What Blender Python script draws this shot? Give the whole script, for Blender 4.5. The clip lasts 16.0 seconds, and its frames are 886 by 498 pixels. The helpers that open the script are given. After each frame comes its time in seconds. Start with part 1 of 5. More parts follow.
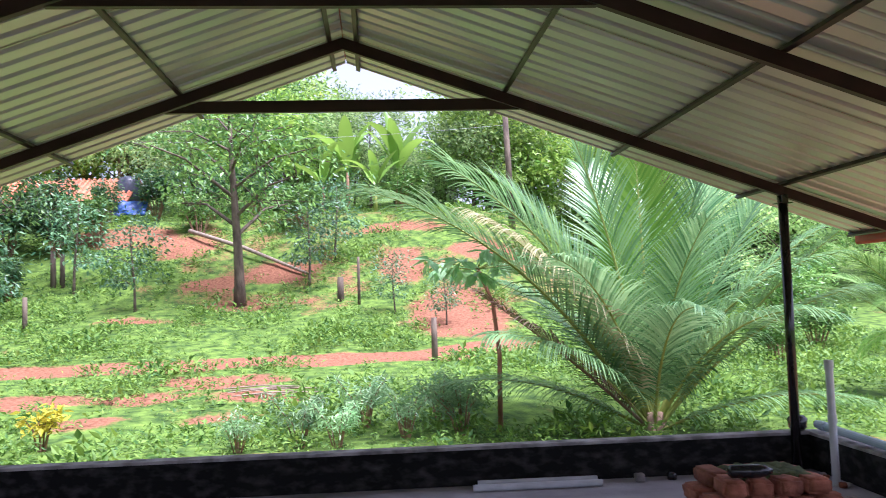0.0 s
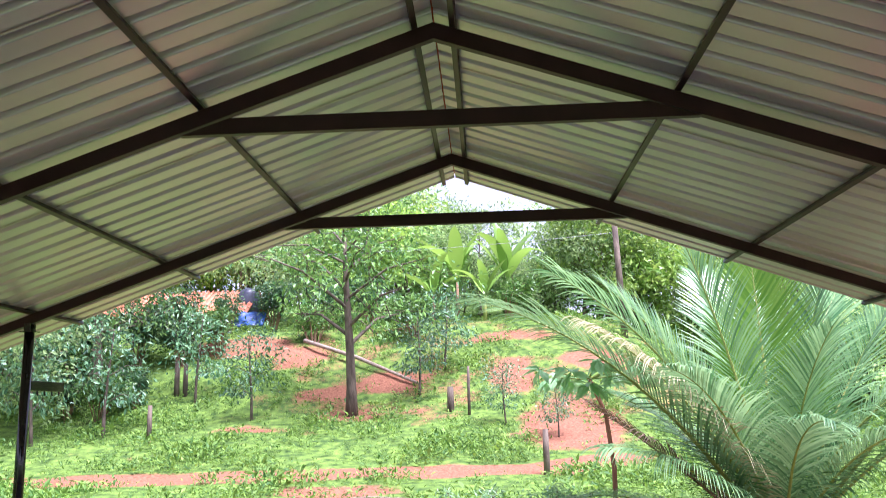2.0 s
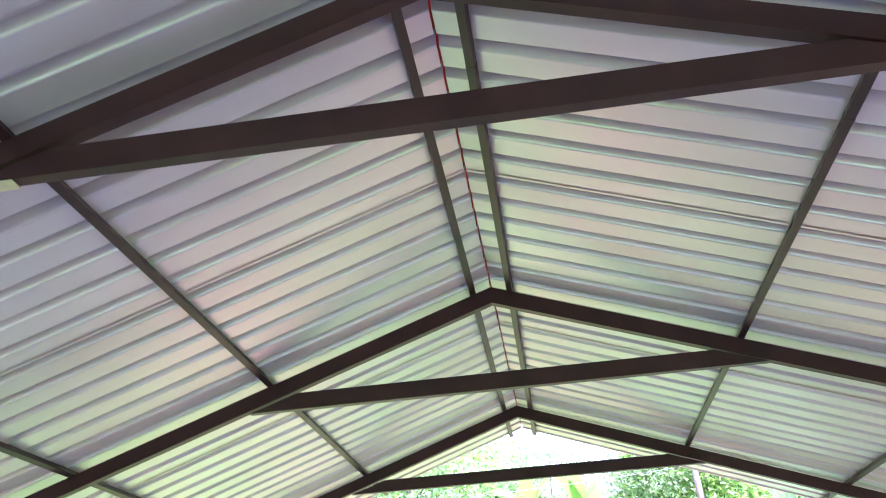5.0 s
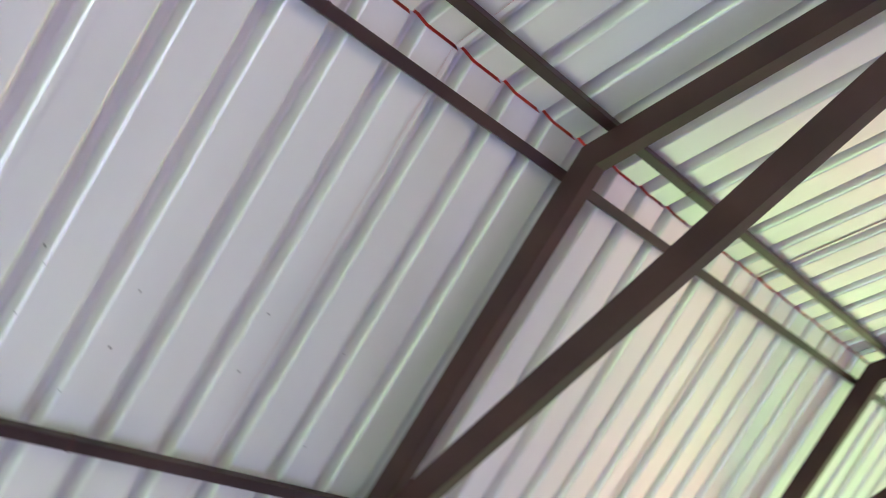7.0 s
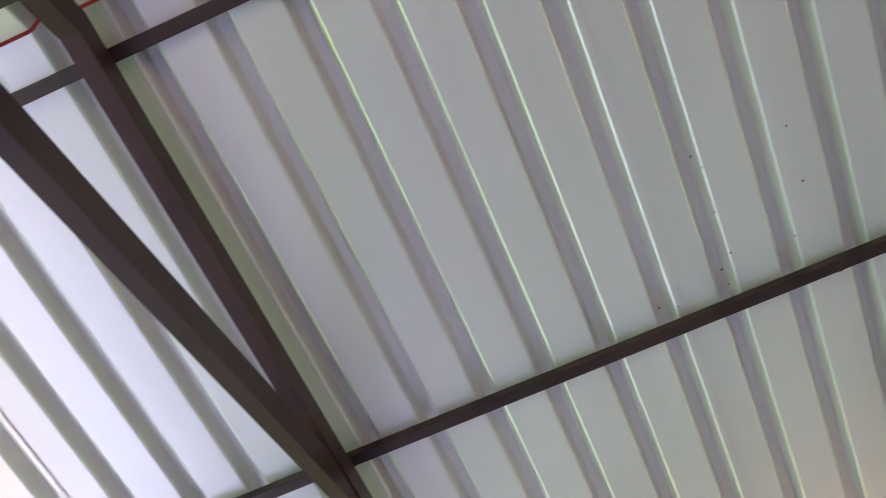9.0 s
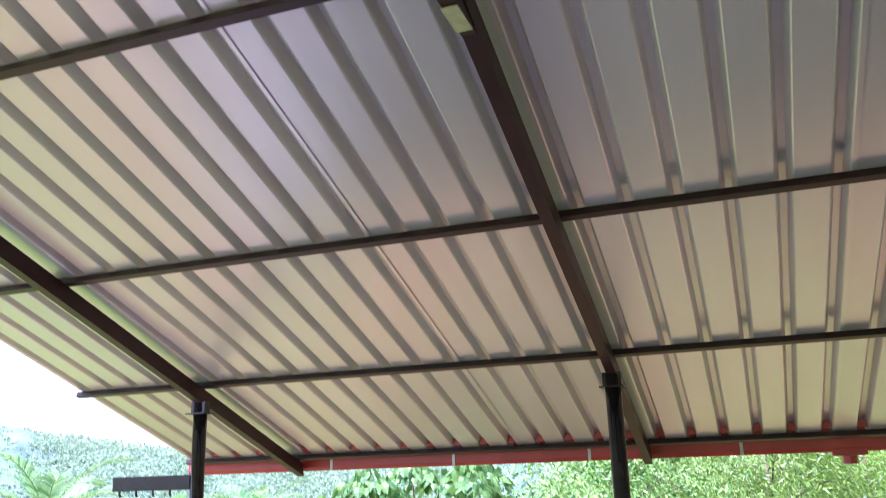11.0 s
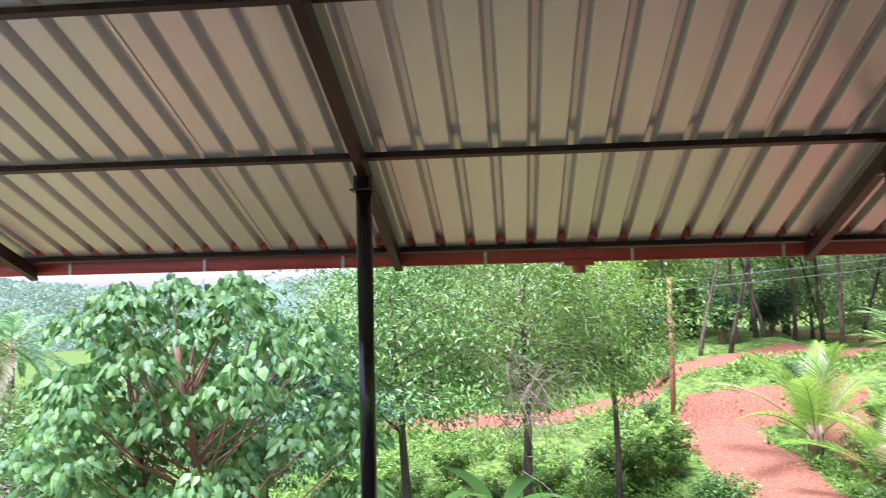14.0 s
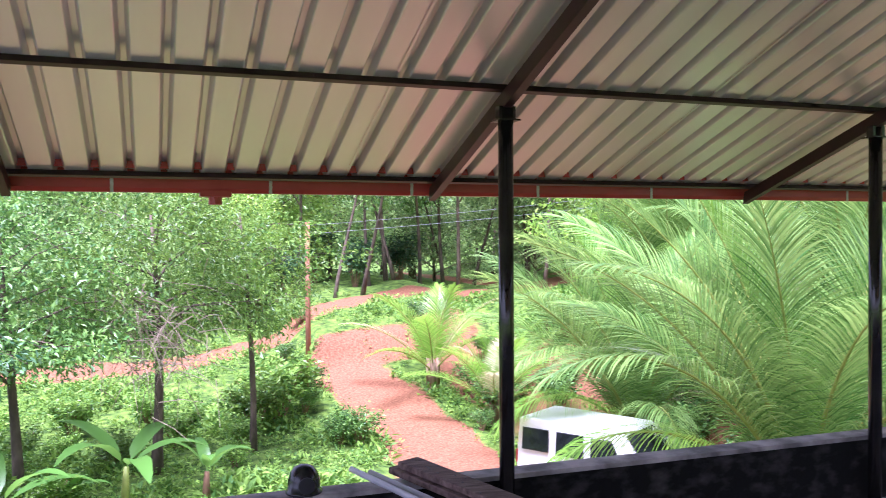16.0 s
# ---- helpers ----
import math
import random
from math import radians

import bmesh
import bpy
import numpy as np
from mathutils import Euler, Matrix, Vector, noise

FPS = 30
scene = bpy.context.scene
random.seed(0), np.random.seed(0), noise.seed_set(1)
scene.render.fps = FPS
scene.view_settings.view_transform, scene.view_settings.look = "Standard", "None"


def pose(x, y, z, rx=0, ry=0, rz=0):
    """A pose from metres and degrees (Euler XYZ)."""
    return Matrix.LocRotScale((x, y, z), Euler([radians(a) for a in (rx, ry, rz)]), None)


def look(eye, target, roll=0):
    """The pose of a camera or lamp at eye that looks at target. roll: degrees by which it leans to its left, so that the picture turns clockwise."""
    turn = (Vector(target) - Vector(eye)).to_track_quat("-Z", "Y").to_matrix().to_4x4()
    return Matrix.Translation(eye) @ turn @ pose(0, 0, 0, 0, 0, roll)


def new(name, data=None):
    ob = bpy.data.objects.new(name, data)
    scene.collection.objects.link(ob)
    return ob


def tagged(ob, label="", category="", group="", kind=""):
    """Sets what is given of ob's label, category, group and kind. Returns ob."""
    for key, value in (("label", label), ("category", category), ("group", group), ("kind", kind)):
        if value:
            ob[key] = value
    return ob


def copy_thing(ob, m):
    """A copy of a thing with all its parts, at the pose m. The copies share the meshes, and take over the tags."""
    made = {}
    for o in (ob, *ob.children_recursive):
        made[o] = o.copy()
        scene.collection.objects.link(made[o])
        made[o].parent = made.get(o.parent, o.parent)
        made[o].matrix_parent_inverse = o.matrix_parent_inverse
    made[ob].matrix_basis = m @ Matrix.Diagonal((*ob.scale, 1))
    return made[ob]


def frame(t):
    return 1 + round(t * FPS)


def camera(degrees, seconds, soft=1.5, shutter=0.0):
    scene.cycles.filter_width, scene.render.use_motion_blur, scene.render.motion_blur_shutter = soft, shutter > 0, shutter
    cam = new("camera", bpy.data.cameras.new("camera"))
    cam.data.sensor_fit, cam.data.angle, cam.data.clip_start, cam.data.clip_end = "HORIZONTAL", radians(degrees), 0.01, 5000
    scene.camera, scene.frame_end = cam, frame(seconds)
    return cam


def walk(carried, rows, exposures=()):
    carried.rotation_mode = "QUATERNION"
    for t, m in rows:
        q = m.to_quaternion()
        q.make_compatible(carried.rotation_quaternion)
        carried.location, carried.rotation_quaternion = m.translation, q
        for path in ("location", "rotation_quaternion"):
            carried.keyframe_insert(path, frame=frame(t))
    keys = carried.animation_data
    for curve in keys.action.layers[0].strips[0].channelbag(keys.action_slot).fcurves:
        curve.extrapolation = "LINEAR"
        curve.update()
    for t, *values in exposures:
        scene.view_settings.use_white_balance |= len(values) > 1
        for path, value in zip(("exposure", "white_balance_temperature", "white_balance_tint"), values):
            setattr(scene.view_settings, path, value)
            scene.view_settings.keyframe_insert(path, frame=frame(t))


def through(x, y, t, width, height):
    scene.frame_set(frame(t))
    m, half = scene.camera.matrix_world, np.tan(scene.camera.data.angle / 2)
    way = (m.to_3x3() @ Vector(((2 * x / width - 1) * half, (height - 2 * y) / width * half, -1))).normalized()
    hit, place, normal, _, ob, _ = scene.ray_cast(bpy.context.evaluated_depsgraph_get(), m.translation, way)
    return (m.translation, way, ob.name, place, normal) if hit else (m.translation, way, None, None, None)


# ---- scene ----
cam = camera(56.2, 16.0, soft=0.8, shutter=0.3)
PATH = [
    (0.0, look((0.239, 3.464, 1.499), (0.402, 5.454, 1.615), -1.8)),
    (0.5, look((0.237, 3.478, 1.499), (0.281, 5.472, 1.645), -1.7)),
    (1.0, look((0.246, 3.428, 1.499), (0.216, 5.421, 1.656), -1.4)),
    (1.5, look((0.252, 3.391, 1.499), (0.18, 5.374, 1.75), -1.1)),
    (2.0, look((0.25, 3.403, 1.498), (0.157, 5.364, 1.881), -1.4)),
    (2.5, look((0.255, 3.374, 1.498), (0.168, 5.311, 1.99), -2.1)),
    (3.0, look((0.234, 3.366, 1.584), (0.172, 5.28, 2.158), -2.7)),
    (5.5, pose(0.256, 3.299, 1.678, 119.746, 4.275, 12.143)),
    (6.0, pose(0.289, 3.288, 1.756, 122.463, 6.098, 17.964)),
    (6.5, pose(0.311, 3.347, 1.72, 128.726, 10.848, 27.695)),
    (7.0, pose(0.375, 3.385, 1.745, 137.674, 17.963, 46.043)),
    (7.5, pose(0.437, 3.701, 1.764, 148.866, 17.55, 76.111)),
    (8.0, pose(0.481, 3.552, 1.784, 152.14, 19.628, 100.611)),
    (8.5, pose(0.62, 3.544, 1.825, 144.015, 17.366, 109.995)),
    (9.0, pose(0.681, 3.487, 1.781, 138.54, 11.614, 110.616)),
    (9.5, pose(0.693, 3.434, 1.756, 134.056, 7.578, 112.989)),
    (10.0, pose(0.691, 3.415, 1.807, 122.121, 4.268, 113.929)),
    (10.2, pose(0.703, 3.377, 1.862, 117.527, 4.269, 113.586)),
    (12.3, look((0.461, 3.37, 1.775), (-1.437, 2.792, 2.026), 1.2)),
    (12.5, look((0.452, 3.392, 1.76), (-1.457, 2.843, 1.995), 1.1)),
    (13.0, look((0.445, 3.434, 1.748), (-1.498, 2.999, 1.932), 0.4)),
    (13.5, look((0.449, 3.466, 1.737), (-1.523, 3.167, 1.883), -0.3)),
    (14.0, look((0.457, 3.489, 1.713), (-1.532, 3.317, 1.83), -1.3)),
    (14.5, look((0.463, 3.486, 1.667), (-1.535, 3.564, 1.708), -1.6)),
    (15.0, look((0.485, 3.492, 1.659), (-1.493, 3.789, 1.66), -1.3)),
    (15.5, look((0.467, 3.517, 1.657), (-1.467, 4.024, 1.643), -1.2)),
    (16.0, look((0.411, 3.511, 1.635), (-1.474, 4.177, 1.608), -0.3)),
]
EXPOSURES = [(0.0, 1.36, 5400, 33), (0.6, 1.50, 5450, 37), (1.5, 1.52, 5450, 38), (3.0, 2.02, 5150, 38), (5.5, 3.46, 4750, 52), (7.5, 3.76, 4950, 39), (8.4, 3.82, 4950, 34), (9.0, 3.12, 5000, 33), (9.5, 2.78, 5100, 35), (10.2, 2.6, 5100, 42), (12.3, 1.38, 5400, 42), (14.5, 1.62, 5300, 39), (16.0, 1.80, 5250, 43)]
walk(cam, PATH, EXPOSURES)

# ---- daylight: bright overcast sky, soft high sun ----
SUN_EL, SUN_ROT = 68.0, 131.0
world = bpy.data.worlds.new("world")
scene.world = world
world.use_nodes = True
wn, wl = world.node_tree.nodes, world.node_tree.links
sky = wn.new("ShaderNodeTexSky")
sky.sky_type = "NISHITA"
sky.sun_disc = False
sky.sun_elevation, sky.sun_rotation = radians(SUN_EL), radians(SUN_ROT)
sky.air_density, sky.dust_density, sky.ozone_density = 1.0, 1.5, 1.0
grey = wn.new("ShaderNodeHueSaturation")
grey.inputs["Saturation"].default_value = 0.22
wl.new(sky.outputs["Color"], grey.inputs["Color"])
wl.new(grey.outputs["Color"], wn["Background"].inputs["Color"])
wn["Background"].inputs["Strength"].default_value = 0.10
sun = new("sun", bpy.data.lights.new("sun", "SUN"))
sun.data.energy, sun.data.angle, sun.data.color = 4.8, radians(24), (1.0, 0.96, 0.9)
sun.matrix_world = pose(0, 0, 30, 90 - SUN_EL, 0, 180 - SUN_ROT)


# ---- materials ----
def material(name, col, col2=None, rough=0.7, metal=0.0, scale=8.0, detail=6.0, bump=0.2, bump_scale=40.0, bump_dist=0.01,
             spec=0.5, per_object=0.0, coords="Object", stretch=(1, 1, 1), contrast=(0.35, 0.65), rough_var=0.1):
    """Two-colour noise with fine relief; per_object: how far the brightness varies from piece to piece."""
    m = bpy.data.materials.new(name)
    m.use_nodes = True
    n, l = m.node_tree.nodes, m.node_tree.links
    p = n["Principled BSDF"]
    p.inputs["Roughness"].default_value = rough
    p.inputs["Metallic"].default_value = metal
    p.inputs["Specular IOR Level"].default_value = spec
    tc, mp = n.new("ShaderNodeTexCoord"), n.new("ShaderNodeMapping")
    mp.inputs["Scale"].default_value = stretch
    l.new(tc.outputs[coords], mp.inputs["Vector"])
    a, ramp = n.new("ShaderNodeTexNoise"), n.new("ShaderNodeValToRGB")
    a.inputs["Scale"].default_value, a.inputs["Detail"].default_value = scale, detail
    l.new(mp.outputs["Vector"], a.inputs["Vector"])
    ramp.color_ramp.elements[0].position, ramp.color_ramp.elements[1].position = contrast
    ramp.color_ramp.elements[0].color = (*col, 1)
    ramp.color_ramp.elements[1].color = (*(col2 or col), 1)
    l.new(a.outputs["Fac"], ramp.inputs["Fac"])
    out = ramp.outputs["Color"]
    if per_object:
        oi, mr, hs = n.new("ShaderNodeObjectInfo"), n.new("ShaderNodeMapRange"), n.new("ShaderNodeHueSaturation")
        mr.inputs["To Min"].default_value, mr.inputs["To Max"].default_value = 1 - per_object, 1 + per_object
        l.new(oi.outputs["Random"], mr.inputs["Value"])
        l.new(mr.outputs["Result"], hs.inputs["Value"])
        l.new(out, hs.inputs["Color"])
        out = hs.outputs["Color"]
    l.new(out, p.inputs["Base Color"])
    if rough_var:
        rr = n.new("ShaderNodeMapRange")
        rr.inputs["To Min"].default_value, rr.inputs["To Max"].default_value = max(rough - rough_var, 0.02), min(rough + rough_var, 1)
        l.new(a.outputs["Fac"], rr.inputs["Value"])
        l.new(rr.outputs["Result"], p.inputs["Roughness"])
    if bump:
        b, bn = n.new("ShaderNodeTexNoise"), n.new("ShaderNodeBump")
        b.inputs["Scale"].default_value, b.inputs["Detail"].default_value = bump_scale, 5
        bn.inputs["Strength"].default_value, bn.inputs["Distance"].default_value = bump, bump_dist
        l.new(mp.outputs["Vector"], b.inputs["Vector"])
        l.new(b.outputs["Fac"], bn.inputs["Height"])
        l.new(bn.outputs["Normal"], p.inputs["Normal"])
    return m


def leaf_material(name, col, col2, rough=0.45, through=0.35, vary=0.35, hue=0.02):
    """Leaf: glossy top, light shining through, each leaf a little different."""
    m = bpy.data.materials.new(name)
    m.use_nodes = True
    n, l = m.node_tree.nodes, m.node_tree.links
    p = n["Principled BSDF"]
    p.inputs["Roughness"].default_value = rough
    g, ramp = n.new("ShaderNodeNewGeometry"), n.new("ShaderNodeValToRGB")
    ramp.color_ramp.elements[0].color, ramp.color_ramp.elements[1].color = (*col, 1), (*col2, 1)
    l.new(g.outputs["Random Per Island"], ramp.inputs["Fac"])
    oi, mr, hs = n.new("ShaderNodeObjectInfo"), n.new("ShaderNodeMapRange"), n.new("ShaderNodeHueSaturation")
    mr.inputs["To Min"].default_value, mr.inputs["To Max"].default_value = 1 - vary, 1 + vary
    l.new(oi.outputs["Random"], mr.inputs["Value"])
    l.new(mr.outputs["Result"], hs.inputs["Value"])
    l.new(ramp.outputs["Color"], hs.inputs["Color"])
    l.new(hs.outputs["Color"], p.inputs["Base Color"])
    tr, mix = n.new("ShaderNodeBsdfTranslucent"), n.new("ShaderNodeMixShader")
    hs2 = n.new("ShaderNodeHueSaturation")
    hs2.inputs["Hue"].default_value, hs2.inputs["Value"].default_value = 0.5 - hue, 1.3
    l.new(hs.outputs["Color"], hs2.inputs["Color"])
    l.new(hs2.outputs["Color"], tr.inputs["Color"])
    mix.inputs["Fac"].default_value = through
    l.new(p.outputs["BSDF"], mix.inputs[1])
    l.new(tr.outputs["BSDF"], mix.inputs[2])
    l.new(mix.outputs["Shader"], n["Material Output"].inputs["Surface"])
    return m


M_SHEET = material("roof_sheet_white", (0.58, 0.565, 0.57), (0.65, 0.635, 0.64), rough=0.30, metal=0.42, scale=0.9, bump=0.0, per_object=0.06, stretch=(0.5, 3, 0.5), rough_var=0.03)
M_SHEET_RED = material("roof_sheet_red", (0.42, 0.05, 0.03), (0.5, 0.07, 0.04), rough=0.4, scale=3, bump=0.03)
M_STEEL = material("brown_painted_steel", (0.026, 0.009, 0.011), (0.042, 0.015, 0.017), spec=0.3, rough=0.42, scale=5, bump=0.06, bump_scale=25, rough_var=0.12)
M_PURLIN = material("purlin_steel", (0.018, 0.008, 0.009), (0.034, 0.016, 0.017), spec=0.35, rough=0.38, scale=4, bump=0.06, bump_scale=25, rough_var=0.12)
# pale yellow-green base colour paints daylight reflected on the steel
M_TIE_GLINT = material("tie_end_reflection", (0.42, 0.44, 0.24), (0.55, 0.56, 0.36), rough=0.4, scale=30)
M_POST = material("black_glossy_steel", (0.010, 0.009, 0.009), (0.018, 0.016, 0.016), rough=0.14, scale=5, bump=0.04, bump_scale=12, rough_var=0.08)
M_GUTTER = material("red_plastic_gutter", (0.36, 0.035, 0.03), (0.44, 0.055, 0.045), rough=0.35, scale=4, bump=0.04, bump_scale=20)
M_BRACKET = material("galvanised_bracket", (0.42, 0.41, 0.38), (0.55, 0.54, 0.5), rough=0.4, metal=0.6, scale=20)
M_CONC = material("weathered_cement", (0.21, 0.20, 0.207), (0.43, 0.41, 0.42), rough=0.85, scale=2.2, detail=10, bump=0.35, bump_scale=28, contrast=(0.3, 0.72))
M_WALL = material("mouldy_black_cement", (0.006, 0.0062, 0.006), (0.06, 0.057, 0.053), rough=0.9, scale=7.0, detail=14, bump=0.5, bump_scale=30, contrast=(0.47, 0.82), stretch=(1, 1, 1.8), spec=0.2)
M_TOP = material("worn_parapet_top", (0.14, 0.13, 0.125), (0.46, 0.43, 0.41), rough=0.85, scale=5, detail=10, bump=0.4, bump_scale=30)
M_BRICK = material("laterite_brick", (0.20, 0.065, 0.035), (0.38, 0.14, 0.08), rough=0.95, scale=9, bump=0.7, bump_scale=30, bump_dist=0.02, per_object=0.2)
M_MOSS = material("moss", (0.03, 0.045, 0.012), (0.09, 0.11, 0.03), rough=1, scale=20, bump=0.6, bump_scale=60)
M_PVC = material("grey_pvc", (0.42, 0.44, 0.47), (0.55, 0.56, 0.58), rough=0.4, scale=6, bump=0.05)
M_PVCB = material("bluish_pvc", (0.36, 0.46, 0.56), (0.46, 0.56, 0.64), rough=0.35, scale=6, bump=0.05)
M_BLACK = material("black_plastic", (0.01, 0.01, 0.011), (0.02, 0.02, 0.022), rough=0.22, scale=8, bump=0.03)
M_WOOD = material("weathered_wood", (0.085, 0.05, 0.04), (0.22, 0.15, 0.125), rough=0.85, scale=5, stretch=(8, 1, 4), bump=0.5, bump_scale=30)
M_BARK = material("bark", (0.065, 0.047, 0.033), (0.17, 0.13, 0.09), rough=0.95, scale=6, bump=0.7, bump_scale=25, bump_dist=0.03, stretch=(1, 1, 0.35), per_object=0.15)
M_BARK_RED = material("reddish_bark", (0.16, 0.085, 0.05), (0.30, 0.17, 0.10), rough=0.95, scale=6, bump=0.6, bump_scale=25, stretch=(1, 1, 0.35), per_object=0.15)
M_POLE = material("rusty_red_pole", (0.30, 0.12, 0.07), (0.42, 0.18, 0.11), rough=0.8, scale=5, bump=0.2)
M_DEAD = material("dry_twig", (0.22, 0.17, 0.12), (0.36, 0.29, 0.21), rough=0.95, scale=9, bump=0.3)
M_VAN = material("white_car_paint", (0.78, 0.78, 0.78), (0.82, 0.82, 0.82), rough=0.22, scale=3, bump=0.0, rough_var=0.04)
M_VANTRIM = material("black_car_trim", (0.015, 0.015, 0.018), (0.025, 0.025, 0.03), rough=0.4, scale=6, bump=0.05)
M_TYRE = material("rubber", (0.015, 0.015, 0.015), (0.03, 0.03, 0.03), rough=0.85, scale=10)
M_ROOFTILE = material("clay_tile", (0.42, 0.12, 0.06), (0.55, 0.20, 0.11), rough=0.9, scale=6, bump=0.4, per_object=0.15)
M_PLASTER = material("house_plaster", (0.5, 0.46, 0.4), (0.62, 0.58, 0.5), rough=0.9, scale=3)
M_TARP = material("blue_tarpaulin", (0.02, 0.06, 0.20), (0.04, 0.11, 0.28), rough=0.45, scale=5, bump=0.3, bump_scale=8)
M_TANK = material("dark_blue_tank", (0.05, 0.055, 0.085), (0.08, 0.085, 0.12), rough=0.4, scale=4)
M_WIRE = material("wire", (0.2, 0.21, 0.21), (0.28, 0.29, 0.29), rough=0.5, bump=0)
# bluish green base colour carries the distance haze
M_HAZE_HILL = material("haze_tinted_hill", (0.05, 0.10, 0.075), (0.13, 0.21, 0.15), rough=1, scale=0.05, detail=10, bump=0)

L_PALM = leaf_material("palm_leaflet", (0.05, 0.16, 0.05), (0.28, 0.47, 0.20), rough=0.32, through=0.28, vary=0.22)
L_PALM_L = leaf_material("light_palm_leaflet", (0.06, 0.175, 0.03), (0.30, 0.48, 0.125), rough=0.28, through=0.33, vary=0.22)
L_PALM_Y = leaf_material("young_palm_leaflet", (0.11, 0.29, 0.025), (0.24, 0.44, 0.06), rough=0.32, through=0.4, vary=0.2)
L_PALM_DRY = leaf_material("drying_palm_leaflet", (0.34, 0.32, 0.14), (0.52, 0.47, 0.26), rough=0.5, through=0.3, vary=0.2, hue=0.0)
L_DEADPALM = leaf_material("dead_palm_leaflet", (0.10, 0.06, 0.045), (0.22, 0.14, 0.10), rough=0.8, through=0.1, vary=0.2, hue=0.0)
L_TREE = leaf_material("tree_leaf", (0.035, 0.12, 0.025), (0.20, 0.37, 0.075), rough=0.42, through=0.24)
L_TREE_B = leaf_material("bluish_tree_leaf", (0.025, 0.10, 0.045), (0.19, 0.35, 0.16), rough=0.38, through=0.22)
L_TREE_Y = leaf_material("light_tree_leaf", (0.12, 0.27, 0.03), (0.36, 0.52, 0.10), rough=0.45, through=0.4)
L_HEART = leaf_material("heart_leaf", (0.045, 0.16, 0.035), (0.20, 0.40, 0.10), rough=0.52, through=0.32, vary=0.15)
L_BANANA = leaf_material("banana_leaf", (0.05, 0.16, 0.025), (0.15, 0.33, 0.06), rough=0.35, through=0.45, vary=0.25)
L_HERB = leaf_material("herb_leaf", (0.045, 0.14, 0.02), (0.23, 0.39, 0.055), rough=0.65, through=0.3, vary=0.2)
L_CASSAVA = leaf_material("cassava_leaf", (0.16, 0.34, 0.14), (0.38, 0.56, 0.28), rough=0.4, through=0.3)
L_YELLOW = leaf_material("yellow_leaf", (0.45, 0.40, 0.03), (0.62, 0.55, 0.06), rough=0.45, through=0.4, vary=0.1, hue=0.0)
L_MID = leaf_material("bright_tree_leaf", (0.07, 0.19, 0.03), (0.27, 0.45, 0.07), rough=0.40, through=0.32)
# green taken darker so that the colour holds the shade under trees
L_SHADE_DARK = leaf_material("shade_darkened_leaf", (0.02, 0.07, 0.025), (0.09, 0.19, 0.07), rough=0.45, through=0.25)
M_RUSTROOF = material("rusty_corrugated_sheet", (0.17, 0.10, 0.10), (0.30, 0.20, 0.19), rough=0.7, scale=2.5, bump=0.2)
# leaf colours paled to imitate haze over the hills
L_HAZE_HILL = leaf_material("haze_paled_hill_foliage", (0.18, 0.28, 0.18), (0.30, 0.42, 0.27), rough=0.9, through=0.4)
# woods foliage lightened in its base colour to suggest haze
L_FAR_HAZE = leaf_material("haze_paled_leaf", (0.10, 0.22, 0.07), (0.46, 0.62, 0.24), rough=0.6, through=0.5)


